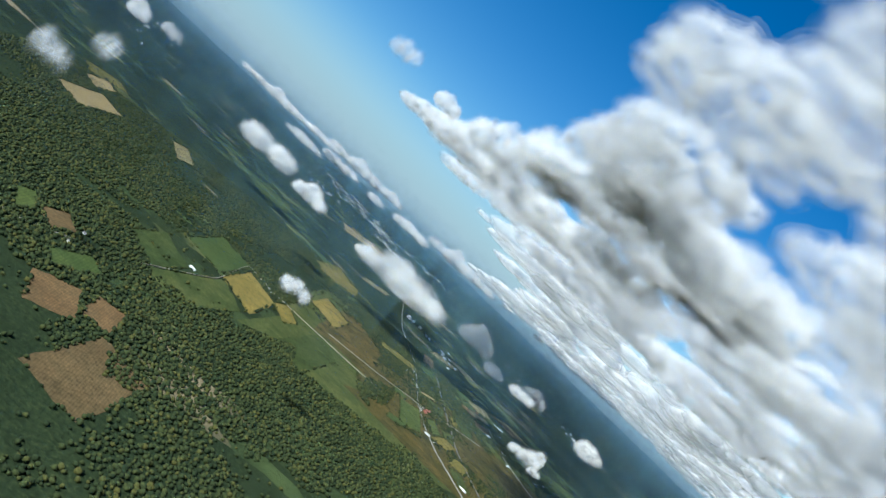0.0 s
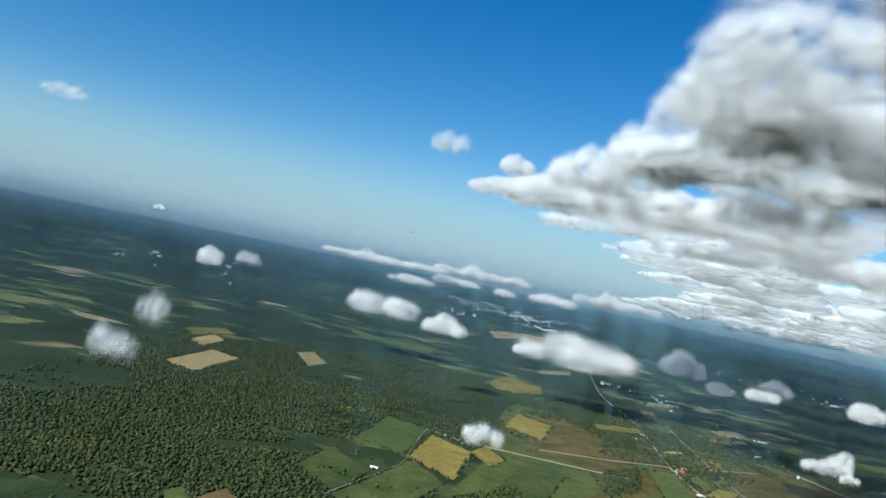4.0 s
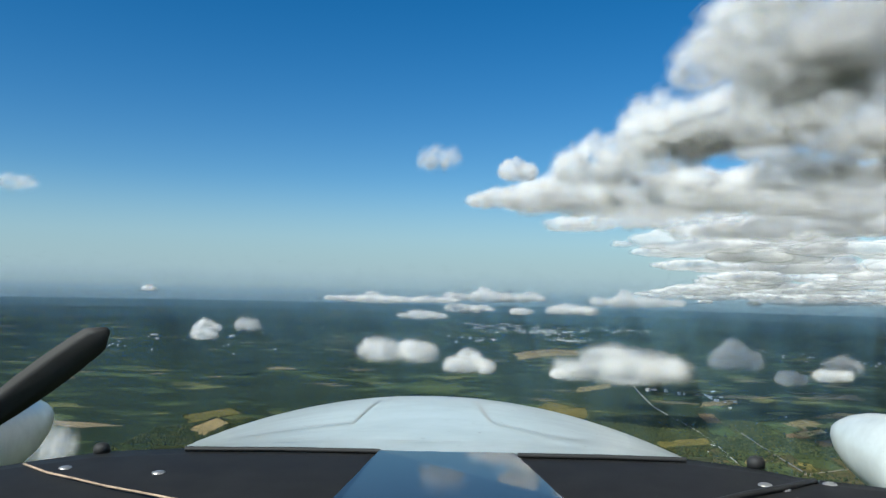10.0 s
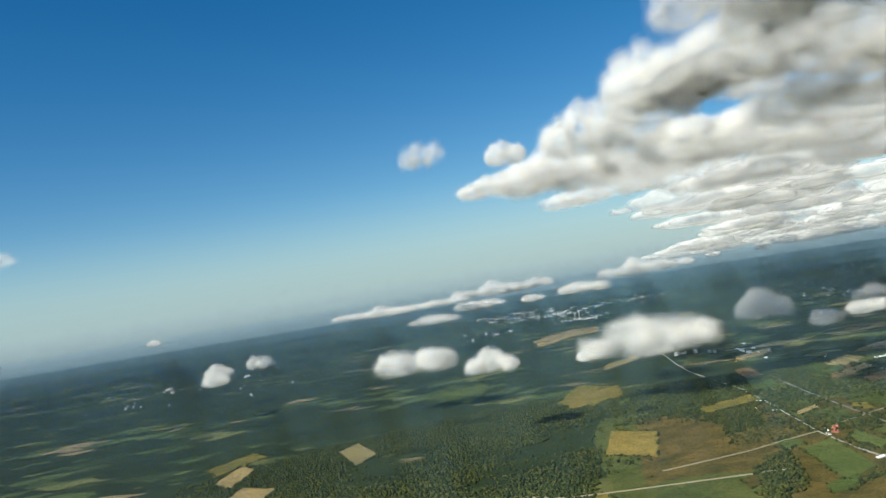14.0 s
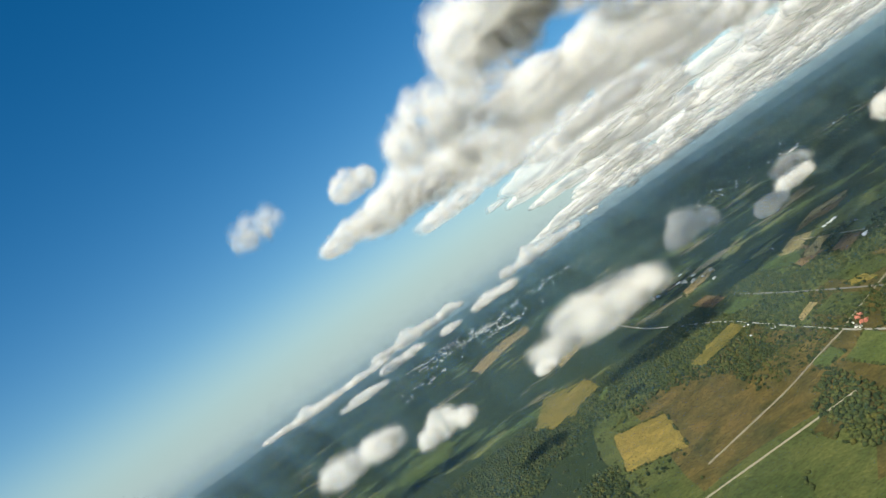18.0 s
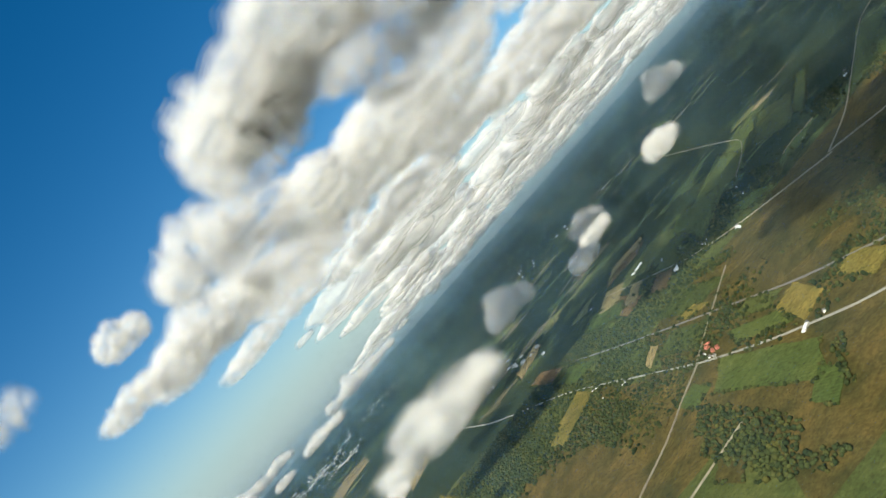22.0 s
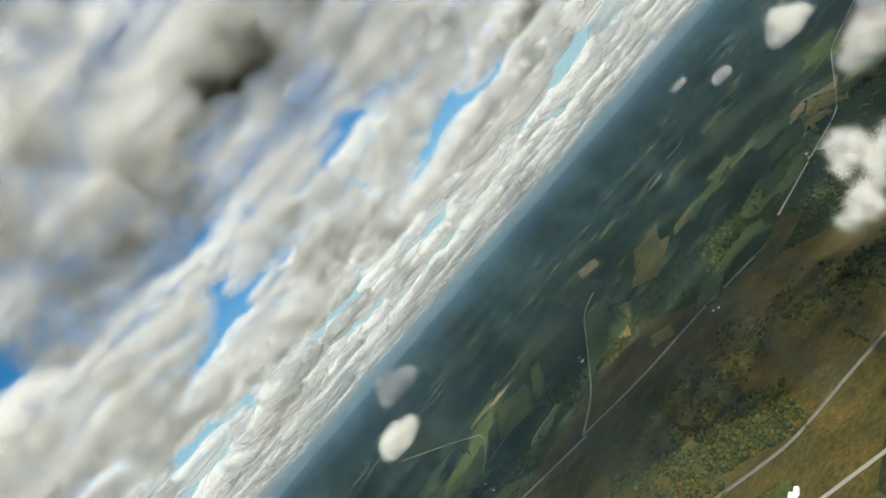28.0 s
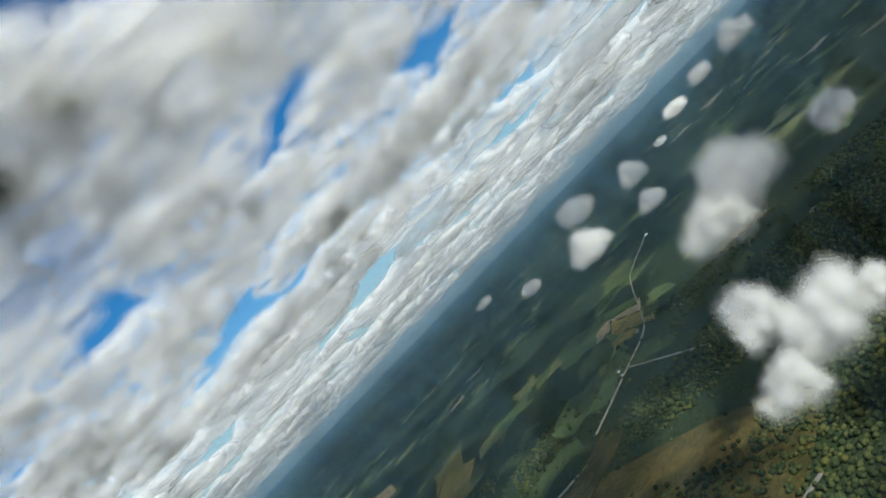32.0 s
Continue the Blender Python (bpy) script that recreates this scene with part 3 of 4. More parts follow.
def cloud_shape(seed, blobs, spread, flat, voxel=0.06, rough=0.10, base=-0.22, size=(0.2, 0.38), buds=5, fuzz=1.0):
    """Core and veil meshes of a cloud about one unit in half width."""
    rng = random.Random(seed)
    bm = bmesh.new()

    def blob(x, y, z, r):
        bmesh.ops.create_icosphere(bm, subdivisions=2, radius=r, matrix=Matrix.Translation((x, y, z)) @ Matrix.Diagonal((1, 1, flat, 1)))

    for i in range(blobs):
        x, y = rng.uniform(-1, 1) * spread[0], rng.uniform(-1, 1) * spread[1]
        edge = max(abs(x) / spread[0], abs(y) / spread[1])
        r = rng.uniform(*size) * (1.2 - 0.6 * edge)
        z = rng.uniform(0, spread[2]) * (1.1 - edge) + 0.05
        blob(x, y, z, r)
        for k in range(buds):
            a, e = rng.uniform(0, 6.28), rng.uniform(-0.15, 1.2)
            q = r * rng.uniform(0.75, 1.05)
            blob(x + q * math.cos(a) * math.cos(e), y + q * math.sin(a) * math.cos(e), z + q * flat * math.sin(e), r * rng.uniform(0.28, 0.6))
    me = bpy.data.meshes.new("cloud")
    bm.to_mesh(me)
    bm.free()
    tmp = new("cloud", me)
    mod = tmp.modifiers.new("remesh", "REMESH")
    mod.mode, mod.voxel_size = "VOXEL", voxel
    sm = tmp.modifiers.new("smooth", "SMOOTH")
    sm.iterations = 3
    solid = bpy.data.meshes.new_from_object(tmp.evaluated_get(bpy.context.evaluated_depsgraph_get()))
    bpy.data.objects.remove(tmp)
    shapes = []
    pts, nor = np.empty((len(solid.vertices), 3)), np.empty((len(solid.vertices), 3))
    for i, v in enumerate(solid.vertices):
        nor[i] = v.normal
        pts[i] = v.co + v.normal * rough * (billow(v.co * 2.6, 4, seed) - 0.35)
    for level, grow in enumerate(g * fuzz for g in GROW):
        q = pts + nor * grow
        if level > 1:
            q += nor * np.array([[0.35 * grow * noise.noise(Vector(p) * 5.0)] for p in pts])
        q[:, 2] = np.where(q[:, 2] < base, base + (q[:, 2] - base) * 0.35, q[:, 2])
        m2 = solid.copy()
        m2.vertices.foreach_set("co", q.ravel())
        m2.shade_smooth()
        m2.update()
        m2.materials.clear()
        shapes.append(m2)
    return shapes


SHAPES = {
    "puff": [cloud_shape(s, 13, (0.8, 0.6, 0.5), 0.8, 0.055, 0.13, -0.22, (0.13, 0.36), 5, 1.35) for s in (1, 2, 3)],
    "long": [cloud_shape(s, 16, (0.95, 0.45, 0.32), 0.8, 0.055, 0.13, size=(0.12, 0.32), fuzz=1.3) for s in (4, 5)],
    "bank": [cloud_shape(s, 34, (0.95, 0.85, 0.42), 0.75, 0.05, 0.10, size=(0.10, 0.32), buds=5) for s in (6, 7, 8)],
    "deck": [cloud_shape(s, 26, (0.95, 0.9, 0.40), 0.7, 0.05, 0.10, -0.25, (0.13, 0.36), 4, 1.2) for s in (16, 17, 18)],
    "thin": [cloud_shape(s, 15, (0.95, 0.6, 0.5), 0.7, 0.06, 0.16, -0.6, (0.07, 0.24), 5, 1.5) for s in (9, 10, 11)],
    "wisp": [cloud_shape(s, 9, (0.9, 0.5, 0.35), 0.6, 0.07, 0.10, -0.6, (0.12, 0.26), 3, 1.5) for s in (12, 13)],
}
for kind, shapes in SHAPES.items():
    for quad in shapes:
        for me, mat in zip(quad, VAPOUR[kind]):
            me.materials.append(mat)
CLOUD_LABEL = {"puff": "small white fair-weather cumulus cloud", "long": "long white heaped cumulus cloud", "bank": "large white and grey heap of broken cloud", "deck": "broad grey-bottomed cloud of the broken layer", "thin": "thin ragged translucent shred of cloud", "wisp": "faint white wisp of high cloud"}
COUNT = [0]


def cloud(kind, x, y, z, half_w, half_h, deep=0.0, turn=None):
    k = COUNT[0]
    COUNT[0] += 1
    trio = SHAPES[kind][k % len(SHAPES[kind])]
    rng = random.Random(k * 3 + 1)
    top = {"puff": 0.62, "long": 0.48, "bank": 0.5, "deck": 0.5, "thin": 0.55, "wisp": 0.4}[kind]
    sx, sz = half_w / 1.1, half_h / top
    sy = deep or max(min(sx, sz * 2), sx * 0.6)
    core = new("cloud", trio[0])
    ang = turn if turn is not None else rng.uniform(-25, 25)
    core.matrix_world = pose(x, y, z - 0.2 * sz, 0, 0, ang) @ Matrix.Diagonal((sx, sy, sz, 1))
    for me, nm in zip(trio[1:len(VAPOUR[kind])], ("inner_veil", "middle_veil", "veil", "outer_veil", "fringe")):
        v = new(nm, me)
        v.parent = core
    tagged(core, CLOUD_LABEL[kind], "cloud", "clouds in the sky")


def cloud_row(x, y, z, half_w, half_h):
    """A far row of heaped clouds with one base."""
    rng = random.Random(int(x + y))
    k = max(3, min(7, int(half_w / half_h)))
    for i in range(k):
        f = (i + 0.5) / k * 2 - 1
        h = half_h * rng.uniform(0.65, 1.15) * (1 - 0.4 * abs(f))
        cloud("puff", x + f * half_w, y + rng.uniform(-0.3, 0.3) * half_w, z, half_w / k * rng.uniform(1.2, 1.9), h)


cloud("puff", -35, 719, 45, 30, 15)
cloud("puff", 22, 563, 48, 16, 8)
cloud("puff", 81, 546, 45, 7, 4)
cloud("long", 140, 606, 45, 46, 13)
cloud("puff", 244, 676, 47, 21, 12)
cloud("puff", 231, 540, 46, 11, 6)
cloud("thin", 321, 654, 46, 15, 9)
cloud("puff", -284, 1008, 45, 17, 8)
cloud("thin", -248, 1066, 45, 18, 9)
cloud("wisp", -63, 143, 72, 5, 4)
cloud("wisp", -86, 180, 55, 8, 5)
cloud("puff", -248, 874, 45, 14, 8)

cloud("thin", 30, 204, 45, 7, 4)
cloud("long", -26, 1326, 55, 36, 7)
cloud_row(62, 1621, 60, 40, 13)
cloud("puff", 149, 1491, 60, 23, 8)
cloud_row(551, 2255, 72, 125, 29)
cloud("long", 239, 1450, 66, 42, 9)
cloud_row(137, 2095, 78, 123, 19)
cloud_row(-89, 1535, 76, 121, 11)
cloud_row(1646, 3531, 74, 229, 24)
cloud("puff", -459, 1297, 88, 10, 5)
cloud("puff", 910, 2365, 74, 21, 9)
cloud("puff", 830, 2545, 76, 22, 9)
cloud("puff", 840, 1061, 42, 34, 20)
cloud("puff", 385, 616, 44, 17, 10)


cloud("puff", 295, 609, 42, 15, 7)
cloud("thin", 177, 262, 49, 7, 4.5)
cloud("thin", 184, 268, 51, 5, 3.5)
cloud("thin", 172, 269, 47, 5, 3)
cloud("thin", 181, 257, 46, 4, 2.5)
cloud("thin", 268, 256, 51, 13, 8)
cloud("thin", 262, 266, 49, 10, 6)
cloud("puff", 577, 337, 34, 17, 10)
cloud("puff", 494, 360, 48, 7, 4)
cloud("long", 872, 367, 42, 26, 12)
cloud("puff", 624, 291, 44, 12, 8)
cloud("puff", 696, 445, 50, 8, 4)
cloud("puff", 578, 264, 50, 5, 3)
cloud("puff", 428, 282, 44, 8, 4)

cloud("puff", 523, 247, 60, 8, 4)
cloud("puff", 580, 221, 62, 10, 6)
cloud("puff", 611, 191, 62, 13, 8)
cloud("thin", 279, 232, 46, 7, 4)
cloud("bank", 43, 596, 165, 22, 7)
cloud("bank", 48, 516, 175, 13, 7)
cloud("bank", 105, 662, 178, 44, 19)
cloud("bank", 106, 545, 185, 29, 16)
cloud("bank", 126, 463, 190, 28, 21)
cloud("wisp", 4, 507, 182, 17, 7)
cloud("wisp", -5, 509, 178, 10, 5)
cloud("wisp", -349, 680, 180, 24, 7)


cloud("bank", 120, 300, 190, 32, 13)
cloud("bank", 118, 250, 188, 34, 12)
cloud("bank", 150, 345, 186, 30, 12)
cloud("bank", 105, 190, 186, 32, 12)
cloud("bank", 82, 110, 185, 34, 12)
cloud("bank", 92, 48, 188, 38, 12)
cloud("bank", 152, 405, 190, 38, 14)
cloud("bank", 178, 448, 187, 40, 13)
cloud("bank", 128, 440, 186, 30, 11)
cloud("bank", 160, 300, 192, 40, 13)
cloud("bank", 78, -12, 186, 36, 12)
cloud("bank", 145, 70, 190, 40, 13)
cloud("bank", 248, 415, 186, 42, 14)
cloud("bank", 272, 372, 187, 44, 14)


def deck_edge(y):
    """Where the cloud layer ends towards the blue sky."""
    knots = ((-900, -60), (0, 20), (98, 45), (200, 85), (290, 110), (370, 128), (440, 112), (530, 85), (600, 62), (780, 45), (1000, 90), (1500, 350), (3000, 900))
    return float(np.interp(y, [k[0] for k in knots], [k[1] for k in knots]))


def cloud_deck():
    """The broken layer that covers the sky beyond the blue gap."""
    rng = random.Random(5)
    for gy in range(-450, 980, 82):
        for gx in range(0, 920, 82):
            y, x = gy + rng.uniform(-34, 34), gx + rng.uniform(-34, 34)
            s = rng.uniform(38, 58)
            if x < deck_edge(y) + s * 0.8:
                continue
            gap = noise.fractal(Vector((x * 0.006, y * 0.006, 8.8)), 0.8, 2.0, 3)
            if gap < -0.45:
                continue
            cloud("deck" if x > deck_edge(y) + 125 else "bank", x, y, 182 + 14 * gap + rng.uniform(-8, 8), s * (1 + 0.3 * min(gap, 0.5)), rng.uniform(10, 16), s * rng.uniform(0.8, 1.0), rng.uniform(0, 180))


def far_deck():
    """The same layer far out, down to the horizon."""
    rng = random.Random(15)
    shapes = [cloud_shape(k, 16, (0.95, 0.85, 0.38), 0.7, 0.13, buds=2) for k in (21, 22)]
    for level, nm in ((0, "far_cloud_layer"), (2, "far_cloud_veil")):
        rng.seed(15)
        V, Fc, off = [], [], 0
        data = []
        for tri in shapes:
            me = tri[level]
            me.calc_loop_triangles()
            co, ix = np.empty(len(me.vertices) * 3), np.empty(len(me.loop_triangles) * 3, dtype=np.int32)
            me.vertices.foreach_get("co", co)
            me.loop_triangles.foreach_get("vertices", ix)
            data.append((co.reshape(-1, 3), ix.reshape(-1, 3)))
        for gy in range(-1600, 4500, 160):
            for gx in range(-300, 4600, 160):
                y, x = gy + rng.uniform(-70, 70), gx + rng.uniform(-70, 70)
                s, h, d, a = rng.uniform(75, 130), rng.uniform(30, 52), rng.uniform(0.7, 1.0), rng.uniform(0, 6.28)
                z = rng.uniform(170, 205) - 115 * min(math.hypot(x, y) / 4500, 1.0) ** 2
                if (x < 930 and -540 < y < 1010) or x < deck_edge(y) + 130 or rng.random() < 0.12 or math.hypot(x, y) > 4600:
                    continue
                co, ix = data[rng.randrange(2)]
                c, q = math.cos(a), math.sin(a)
                px, py = co[:, 0] * s, co[:, 1] * s * d
                V.append(np.stack([x + px * c - py * q, y + px * q + py * c, z + co[:, 2] * h], 1))
                Fc.append(ix + off)
                off += len(co)
        me = triangles(nm, np.concatenate(V), np.concatenate(Fc), VAPOUR["far"][level])
        me.shade_smooth()
        tagged(new(nm, me), "far grey and white layer of broken cloud", "clouds", kind="stuff")


far_deck()
cloud_deck()


# ---- the aircraft that carries the view, built at the land's own scale of one to ten ----
def paint(name, color, rough, coat=0.0, metal=0.0, scale=9.0, wear=0.12):
    m, n, l, p = material(name)
    a = noise_node(n, l, scale, 6, 0.65)
    b = noise_node(n, l, scale * 14, 3, 0.7)
    lo, hi = tuple(c * (1 - wear) for c in color), tuple(min(c * (1 + wear), 0.95) for c in color)
    col = ramp_node(n, l, a.outputs[0], [(0.3, lo), (0.7, hi)]).outputs[0]
    spots = ramp_node(n, l, b.outputs[0], [(0.24, (0.55, 0.52, 0.48)), (0.32, (1, 1, 1))]).outputs[0]
    l.new(mix_node(n, l, "MULTIPLY", 0.7, col, spots), p.inputs["Base Color"])
    p.inputs["Roughness"].default_value, p.inputs["Metallic"].default_value = rough, metal
    p.inputs["Coat Weight"].default_value = coat
    p.inputs["Coat Roughness"].default_value = 0.12
    return m


AIR_WHITE = paint("white_aircraft_paint", (0.50, 0.53, 0.51), 0.38, 0.6)
AIR_BLACK = paint("black_vinyl", (0.013, 0.013, 0.0125), 0.66, wear=0.25, scale=30)
AIR_BLACK.node_tree.nodes["Principled BSDF"].inputs["Specular IOR Level"].default_value = 0.2
AIR_GLASS = paint("dark_glossy_screen", (0.025, 0.026, 0.028), 0.05)
AIR_GLASS.node_tree.nodes["Principled BSDF"].inputs["Specular IOR Level"].default_value = 0.22
AIR_DARK = paint("dark_rubber", (0.012, 0.012, 0.012), 0.7)
AIR_SEAM = paint("grimy_joint", (0.30, 0.31, 0.30), 0.6)
AIR_CORD = paint("frayed_tan_piping", (0.30, 0.22, 0.15), 0.8, wear=0.5, scale=60)
AIR_METAL = paint("worn_metal", (0.45, 0.42, 0.38), 0.4, metal=0.8)
LENS = 1.0 / math.tan(radians(57.0 / 2))       # half width one
aircraft = new("aircraft")
aircraft.matrix_world = pose(0.30, 4.00, 100.00, 92.63, -1.50, -0.16) @ Matrix.Scale(0.1, 4)
tagged(aircraft, "white twin-engine aircraft nose with black glareshield", "aircraft")


def spot(u, v, d):
    """A place d metres ahead of the pilot's eye, u to the right and v up as shares of half the view's width."""
    return Vector((u / LENS * d, v / LENS * d, -d))


def part(name, verts, faces, mat, label="", parent=None, smooth=True):
    ob = new(name, mesh_of(name, verts, faces, mat, smooth))
    ob.parent = parent or aircraft
    if label:
        tagged(ob, label)
    return ob


def lathe(profile, seg=32):
    """A body turned about the flight axis: pairs of place along it and radius."""
    verts, faces = [], []
    for z, r in profile:
        verts += [(r * math.cos(2 * math.pi * k / seg), r * math.sin(2 * math.pi * k / seg), z) for k in range(seg)]
    for i in range(len(profile) - 1):
        faces += [(i * seg + k, i * seg + (k + 1) % seg, (i + 1) * seg + (k + 1) % seg, (i + 1) * seg + k) for k in range(seg)]
    faces += [tuple(reversed(range(seg))), tuple((len(profile) - 1) * seg + k for k in range(seg))]
    return verts, faces


COWL_NEAR, COWL_CREST, COWL_NOSE = 0.84, 1.75, 2.6


def on_cowl(u, share):
    """A place on the cowl: u to the right of its middle, share 0 at the windscreen, 1 at the crest and on to 1.8 at the nose."""
    rise = math.sin(min(share, 1.0) * math.pi / 2)
    top = -0.4547 + 0.1257 * rise
    d = COWL_NEAR + (COWL_CREST - COWL_NEAR) * share
    v = top - 0.40 * rise * u * u - 0.0245 * u
    if share > 1:
        v -= 0.9 * (share - 1) ** 2 * (0.35 + u * u)
    return spot(u - 0.02, v, d)


def nose_cowl():
    ks, rows = 41, 46
    verts, faces = [], []
    for i in range(rows + 1):
        share = 1.8 * i / rows
        half = 0.63 if share < 1 else 0.63 - 0.28 * (share - 1)
        verts += [on_cowl(half * (2 * k / (ks - 1) - 1), share) for k in range(ks)]
    for i in range(rows):
        faces += [(i * ks + k, i * ks + k + 1, (i + 1) * ks + k + 1, (i + 1) * ks + k) for k in range(ks - 1)]
    cowl = part("nose_cowl", verts, faces, AIR_WHITE, "chalky white painted nose cowl with seams")

    def seam(a, b, wide=0.0022):
        """A raised panel joint on the cowl between two places on it."""
        vs, fs = [], []
        du, ds = b[0] - a[0], (b[1] - a[1])
        long = math.hypot(du, ds) or 1
        for j in range(17):
            f = j / 16
            for e in (-wide, wide):
                p = on_cowl(a[0] + du * f - e * ds / long, a[1] + ds * f + e * 2.2 * du / long)
                vs.append(p + Vector((0, 0.0022, 0)))
        fs = [(2 * j, 2 * j + 1, 2 * j + 3, 2 * j + 2) for j in range(16)]
        part("panel_seam", vs, fs, AIR_SEAM, "", cowl)

    seam((-0.46, 0.28), (-0.18, 0.36))
    seam((-0.18, 0.36), (-0.12, 0.78))
    seam((0.09, 0.80), (0.13, 0.38))
    seam((0.13, 0.38), (0.25, 0.27))
    seam((0.25, 0.27), (0.50, 0.20))
    seam((-0.52, 0.10), (0.52, 0.10), 0.0012)
    rng = random.Random(4)
    for k in range(26):
        u, share = rng.uniform(-0.45, 0.45), rng.uniform(0.08, 0.7)
        p, r = on_cowl(u, share), rng.uniform(0.0012, 0.003)
        vs = [p + Vector((r * math.cos(q), 0.0016, r * 1.6 * math.sin(q))) for q in (0, 1.05, 2.1, 3.14, 4.2, 5.25)]
        part("paint_chip", vs, [(0, 1, 2, 3, 4, 5)], AIR_SEAM, "", cowl, False)


def glareshield():
    rim = [(-1.25, -0.49), (-1.0, -0.486), (-0.94, -0.476), (-0.76, -0.452), (-0.58, -0.445), (-0.12, -0.4515), (0.17, -0.4617), (0.55, -0.473), (0.70, -0.494), (0.80, -0.515), (1.0, -0.539), (1.25, -0.55)]
    high = 0.2
    top = [spot(u, v, high * LENS / -v) for u, v in rim]
    near = [Vector((p.x * 0.9, -high - 0.004, -0.35)) for p in top]
    verts, faces, c = [], [], len(top)
    for p in top:
        verts.append(p + Vector((0, -0.03, -0.004)))
    verts += top
    for p, q in zip(top, near):
        verts.append(p + (q - p) * 0.08 + Vector((0, 0.003, 0)))
    verts += near
    for q in near:
        verts.append(q + Vector((0, -0.05, 0.01)))
    for r in range(4):
        faces += [(r * c + k, r * c + k + 1, (r + 1) * c + k + 1, (r + 1) * c + k) for k in range(c - 1)]
    shield = part("glareshield", verts, faces, AIR_BLACK, "black vinyl glareshield with worn seams")

    def on_top(u, v, up=0.0):
        return spot(u, v, (high - up) * LENS / -v)

    def cord(name, pts, wide, mat):
        vs, fs = [], []
        P = [on_top(*p, 0.004) for p in pts]
        for i, p in enumerate(P):
            d = (P[min(i + 1, len(P) - 1)] - P[max(i - 1, 0)]).normalized()
            q = d.cross(Vector((0, 1, 0))).normalized() * wide
            for k in range(6):
                a = 2 * math.pi * k / 6
                vs.append(p + q * math.cos(a) + Vector((0, 1, 0)) * wide * math.sin(a))
        for i in range(len(P) - 1):
            fs += [(i * 6 + k, i * 6 + (k + 1) % 6, (i + 1) * 6 + (k + 1) % 6, (i + 1) * 6 + k) for k in range(6)]
        part(name, vs, fs, mat, "", shield)

    cord("edge_piping", [(-0.943, -0.48), (-0.89, -0.50), (-0.83, -0.513), (-0.76, -0.53), (-0.68, -0.545), (-0.58, -0.565), (-0.45, -0.60)], 0.0011, AIR_CORD)
    cord("edge_piping", [(0.84, -0.524), (0.76, -0.541), (0.68, -0.555), (0.60, -0.575)], 0.003, AIR_DARK)
    cord("window_seal", [(-0.58, -0.447), (-0.35, -0.449), (-0.14, -0.4535)], 0.0026, AIR_DARK)
    cord("window_seal", [(0.17, -0.4637), (0.36, -0.468), (0.55, -0.475)], 0.0026, AIR_DARK)
    for u, v in ((-0.85, -0.492), (0.728, -0.535), (0.875, -0.534), (-0.64, -0.503), (0.77, -0.545)):
        vs, fs = lathe([(0, 0.0062), (0.0015, 0.0058), (0.0026, 0.0035), (0.0028, 0.001)], 14)
        p = on_top(u, v, 0.001)
        part("screw", [(p.x + a, p.y + z, p.z + b) for a, b, z in vs], fs, AIR_METAL, "worn metal screw head", shield)
    for u, v in ((-0.768, -0.456), (0.708, -0.492)):
        vs, fs = lathe([(0, 0.008), (0.006, 0.008), (0.009, 0.006), (0.0105, 0.002)], 14)
        p = on_top(u, v, 0.0)
        part("rubber_stop", [(p.x + a, p.y + z, p.z + b) for a, b, z in vs], fs, AIR_DARK, "small black rubber stop", shield)
    quadr = [(-0.143, -0.4515), (0.161, -0.458), (0.276, -0.5625), (0.29, -0.60), (-0.26, -0.60), (-0.251, -0.5625)]
    up = [on_top(u, v, h) for (u, v), h in zip(quadr, (0.008, 0.008, 0.026, 0.028, 0.028, 0.026))]
    low = [p - Vector((0, 0.011, 0)) for p in up]
    k = len(up)
    part("display_panel", up + low, [tuple(reversed(range(k))), tuple(range(k, 2 * k))] + [(i, (i + 1) % k, k + (i + 1) % k, k + i) for i in range(k)], AIR_GLASS, "flat dark glossy panel that mirrors the clouds", None, False)


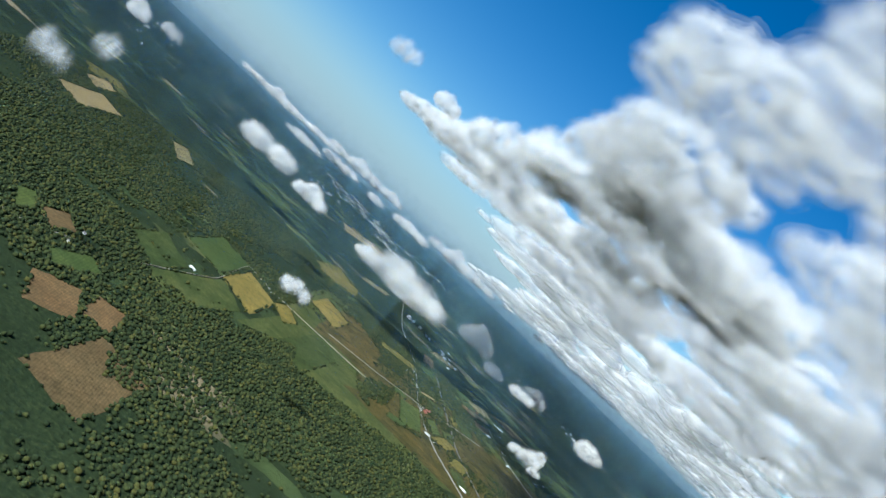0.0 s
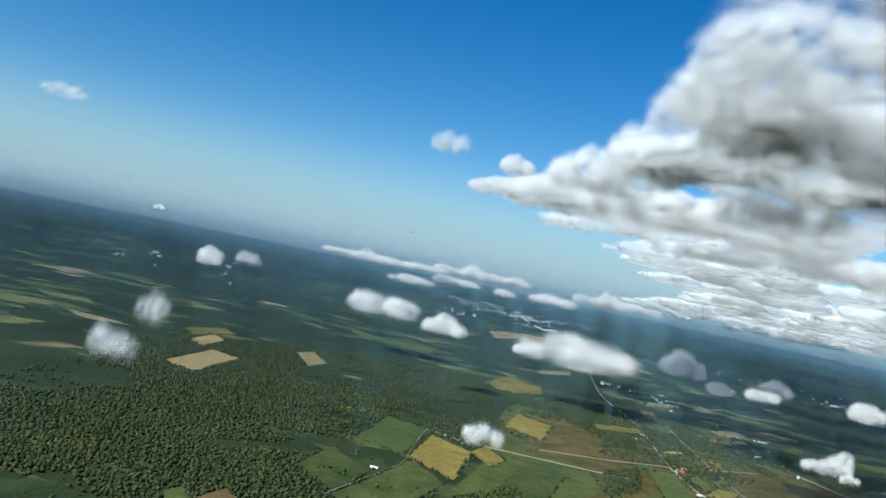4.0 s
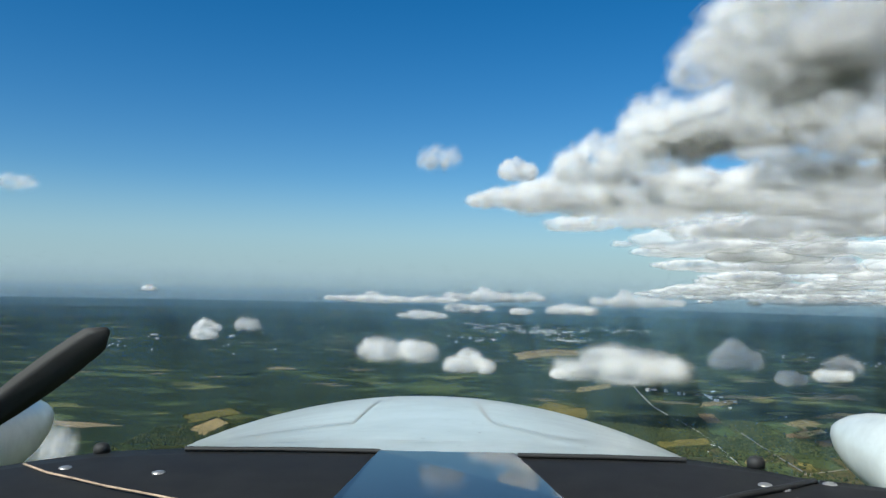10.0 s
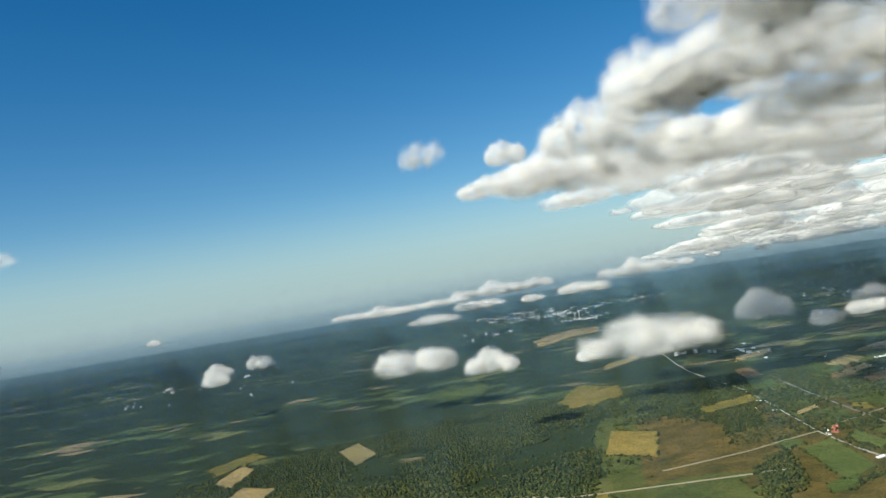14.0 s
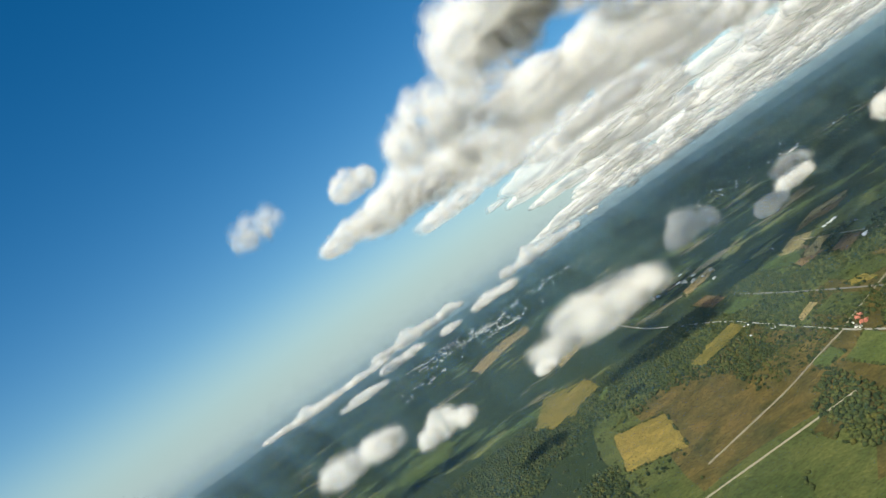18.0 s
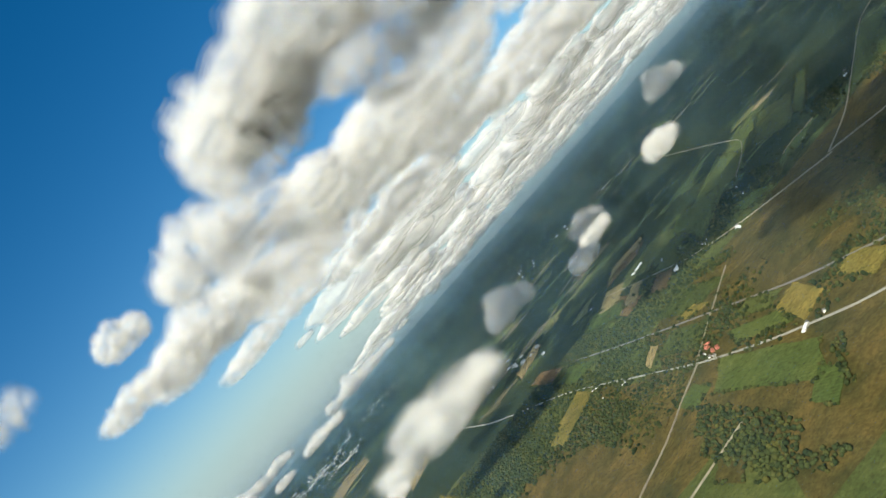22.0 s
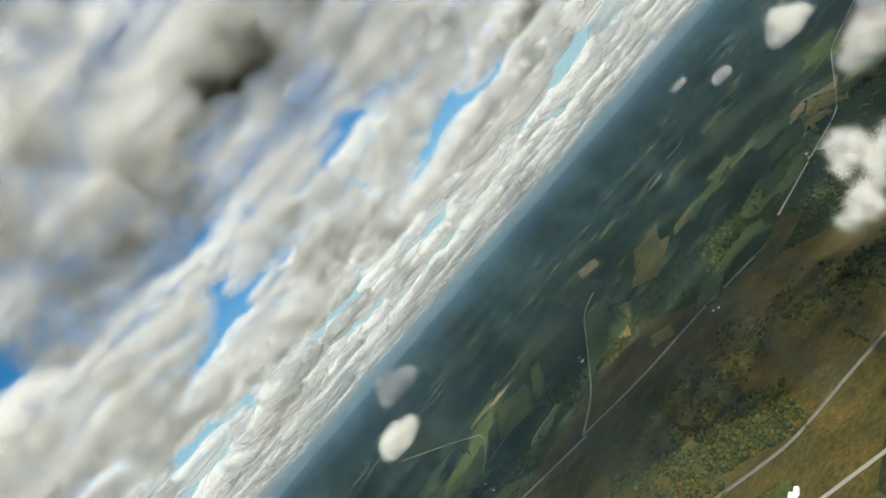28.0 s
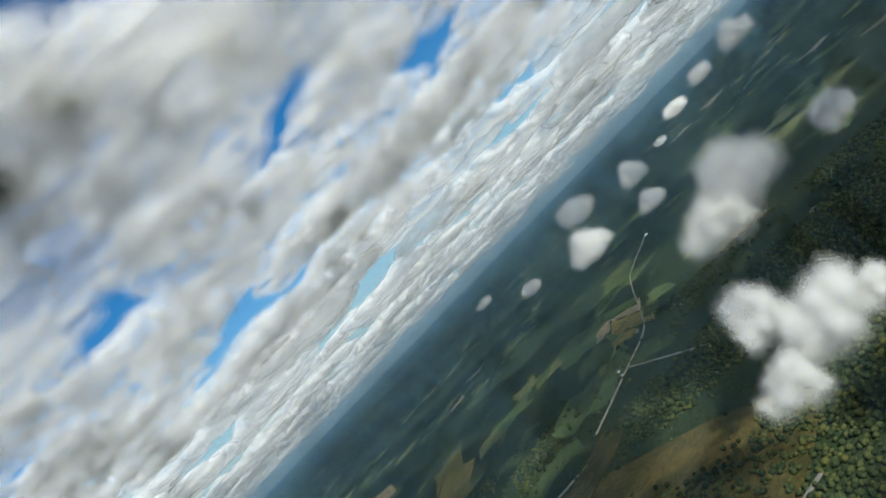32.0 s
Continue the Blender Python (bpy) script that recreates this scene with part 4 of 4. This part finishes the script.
def engine(side, tip_d, tip_v, turns):
    tip = spot(side * 0.884, tip_v, tip_d)
    prof = [(0.0, 0.002), (0.01, 0.012), (0.04, 0.034), (0.1, 0.066), (0.2, 0.104), (0.32, 0.136), (0.46, 0.158), (0.66, 0.172), (0.95, 0.176)]
    vs, fs = lathe(prof, 36)
    part("spinner", [(tip.x + x, tip.y + y, tip.z + z) for x, y, z in vs], fs, AIR_WHITE, "white pointed propeller spinner")
    vs, fs = lathe([(0.96, 0.13), (0.96, 0.2), (1.0, 0.27), (1.1, 0.33), (1.2, 0.38), (1.8, 0.40)], 36)
    part("engine_nacelle", [(tip.x + x, tip.y - 0.05 + y * 0.85, tip.z + z) for x, y, z in vs], fs, AIR_WHITE)
    for turn in turns:
        out, side_way = Vector((math.cos(radians(turn)), math.sin(radians(turn)), 0)), Vector((-math.sin(radians(turn)), math.cos(radians(turn)), 0))
        vs, fs, stations = [], [], 13
        for j in range(stations):
            f = j / (stations - 1)
            r = 0.12 + f * 0.66
            wide = (0.030 + 0.032 * math.sin(math.pi * min(f * 0.75 + 0.08, 1.0))) * (1 if f < 0.9 else math.sqrt(max(0.06, 1 - ((f - 0.9) / 0.1) ** 2)))
            tw = radians(38 - 20 * f)
            for e, th in ((-1, 0), (-0.4, 0.011), (0.4, 0.009), (1, 0), (0.4, -0.006), (-0.4, -0.006)):
                c, z = wide * e * math.cos(tw) - th * math.sin(tw), wide * e * math.sin(tw) + th * math.cos(tw)
                vs.append(tip + out * r + side_way * c + Vector((0, 0, 0.9 + z)))
        for j in range(stations - 1):
            fs += [(6 * j + k, 6 * j + (k + 1) % 6, 6 * j + 6 + (k + 1) % 6, 6 * j + 6 + k) for k in range(6)]
        last = 6 * (stations - 1)
        fs += [(5, 4, 3, 2, 1, 0), tuple(last + k for k in range(6))]
        part("propeller_blade", vs, fs, AIR_DARK, "dark propeller blade at rest")


nose_cowl()
glareshield()
engine(-1, 3.7, -0.362, (36, 156, 276))
engine(1, 3.76, -0.405, (90, 210, 330))
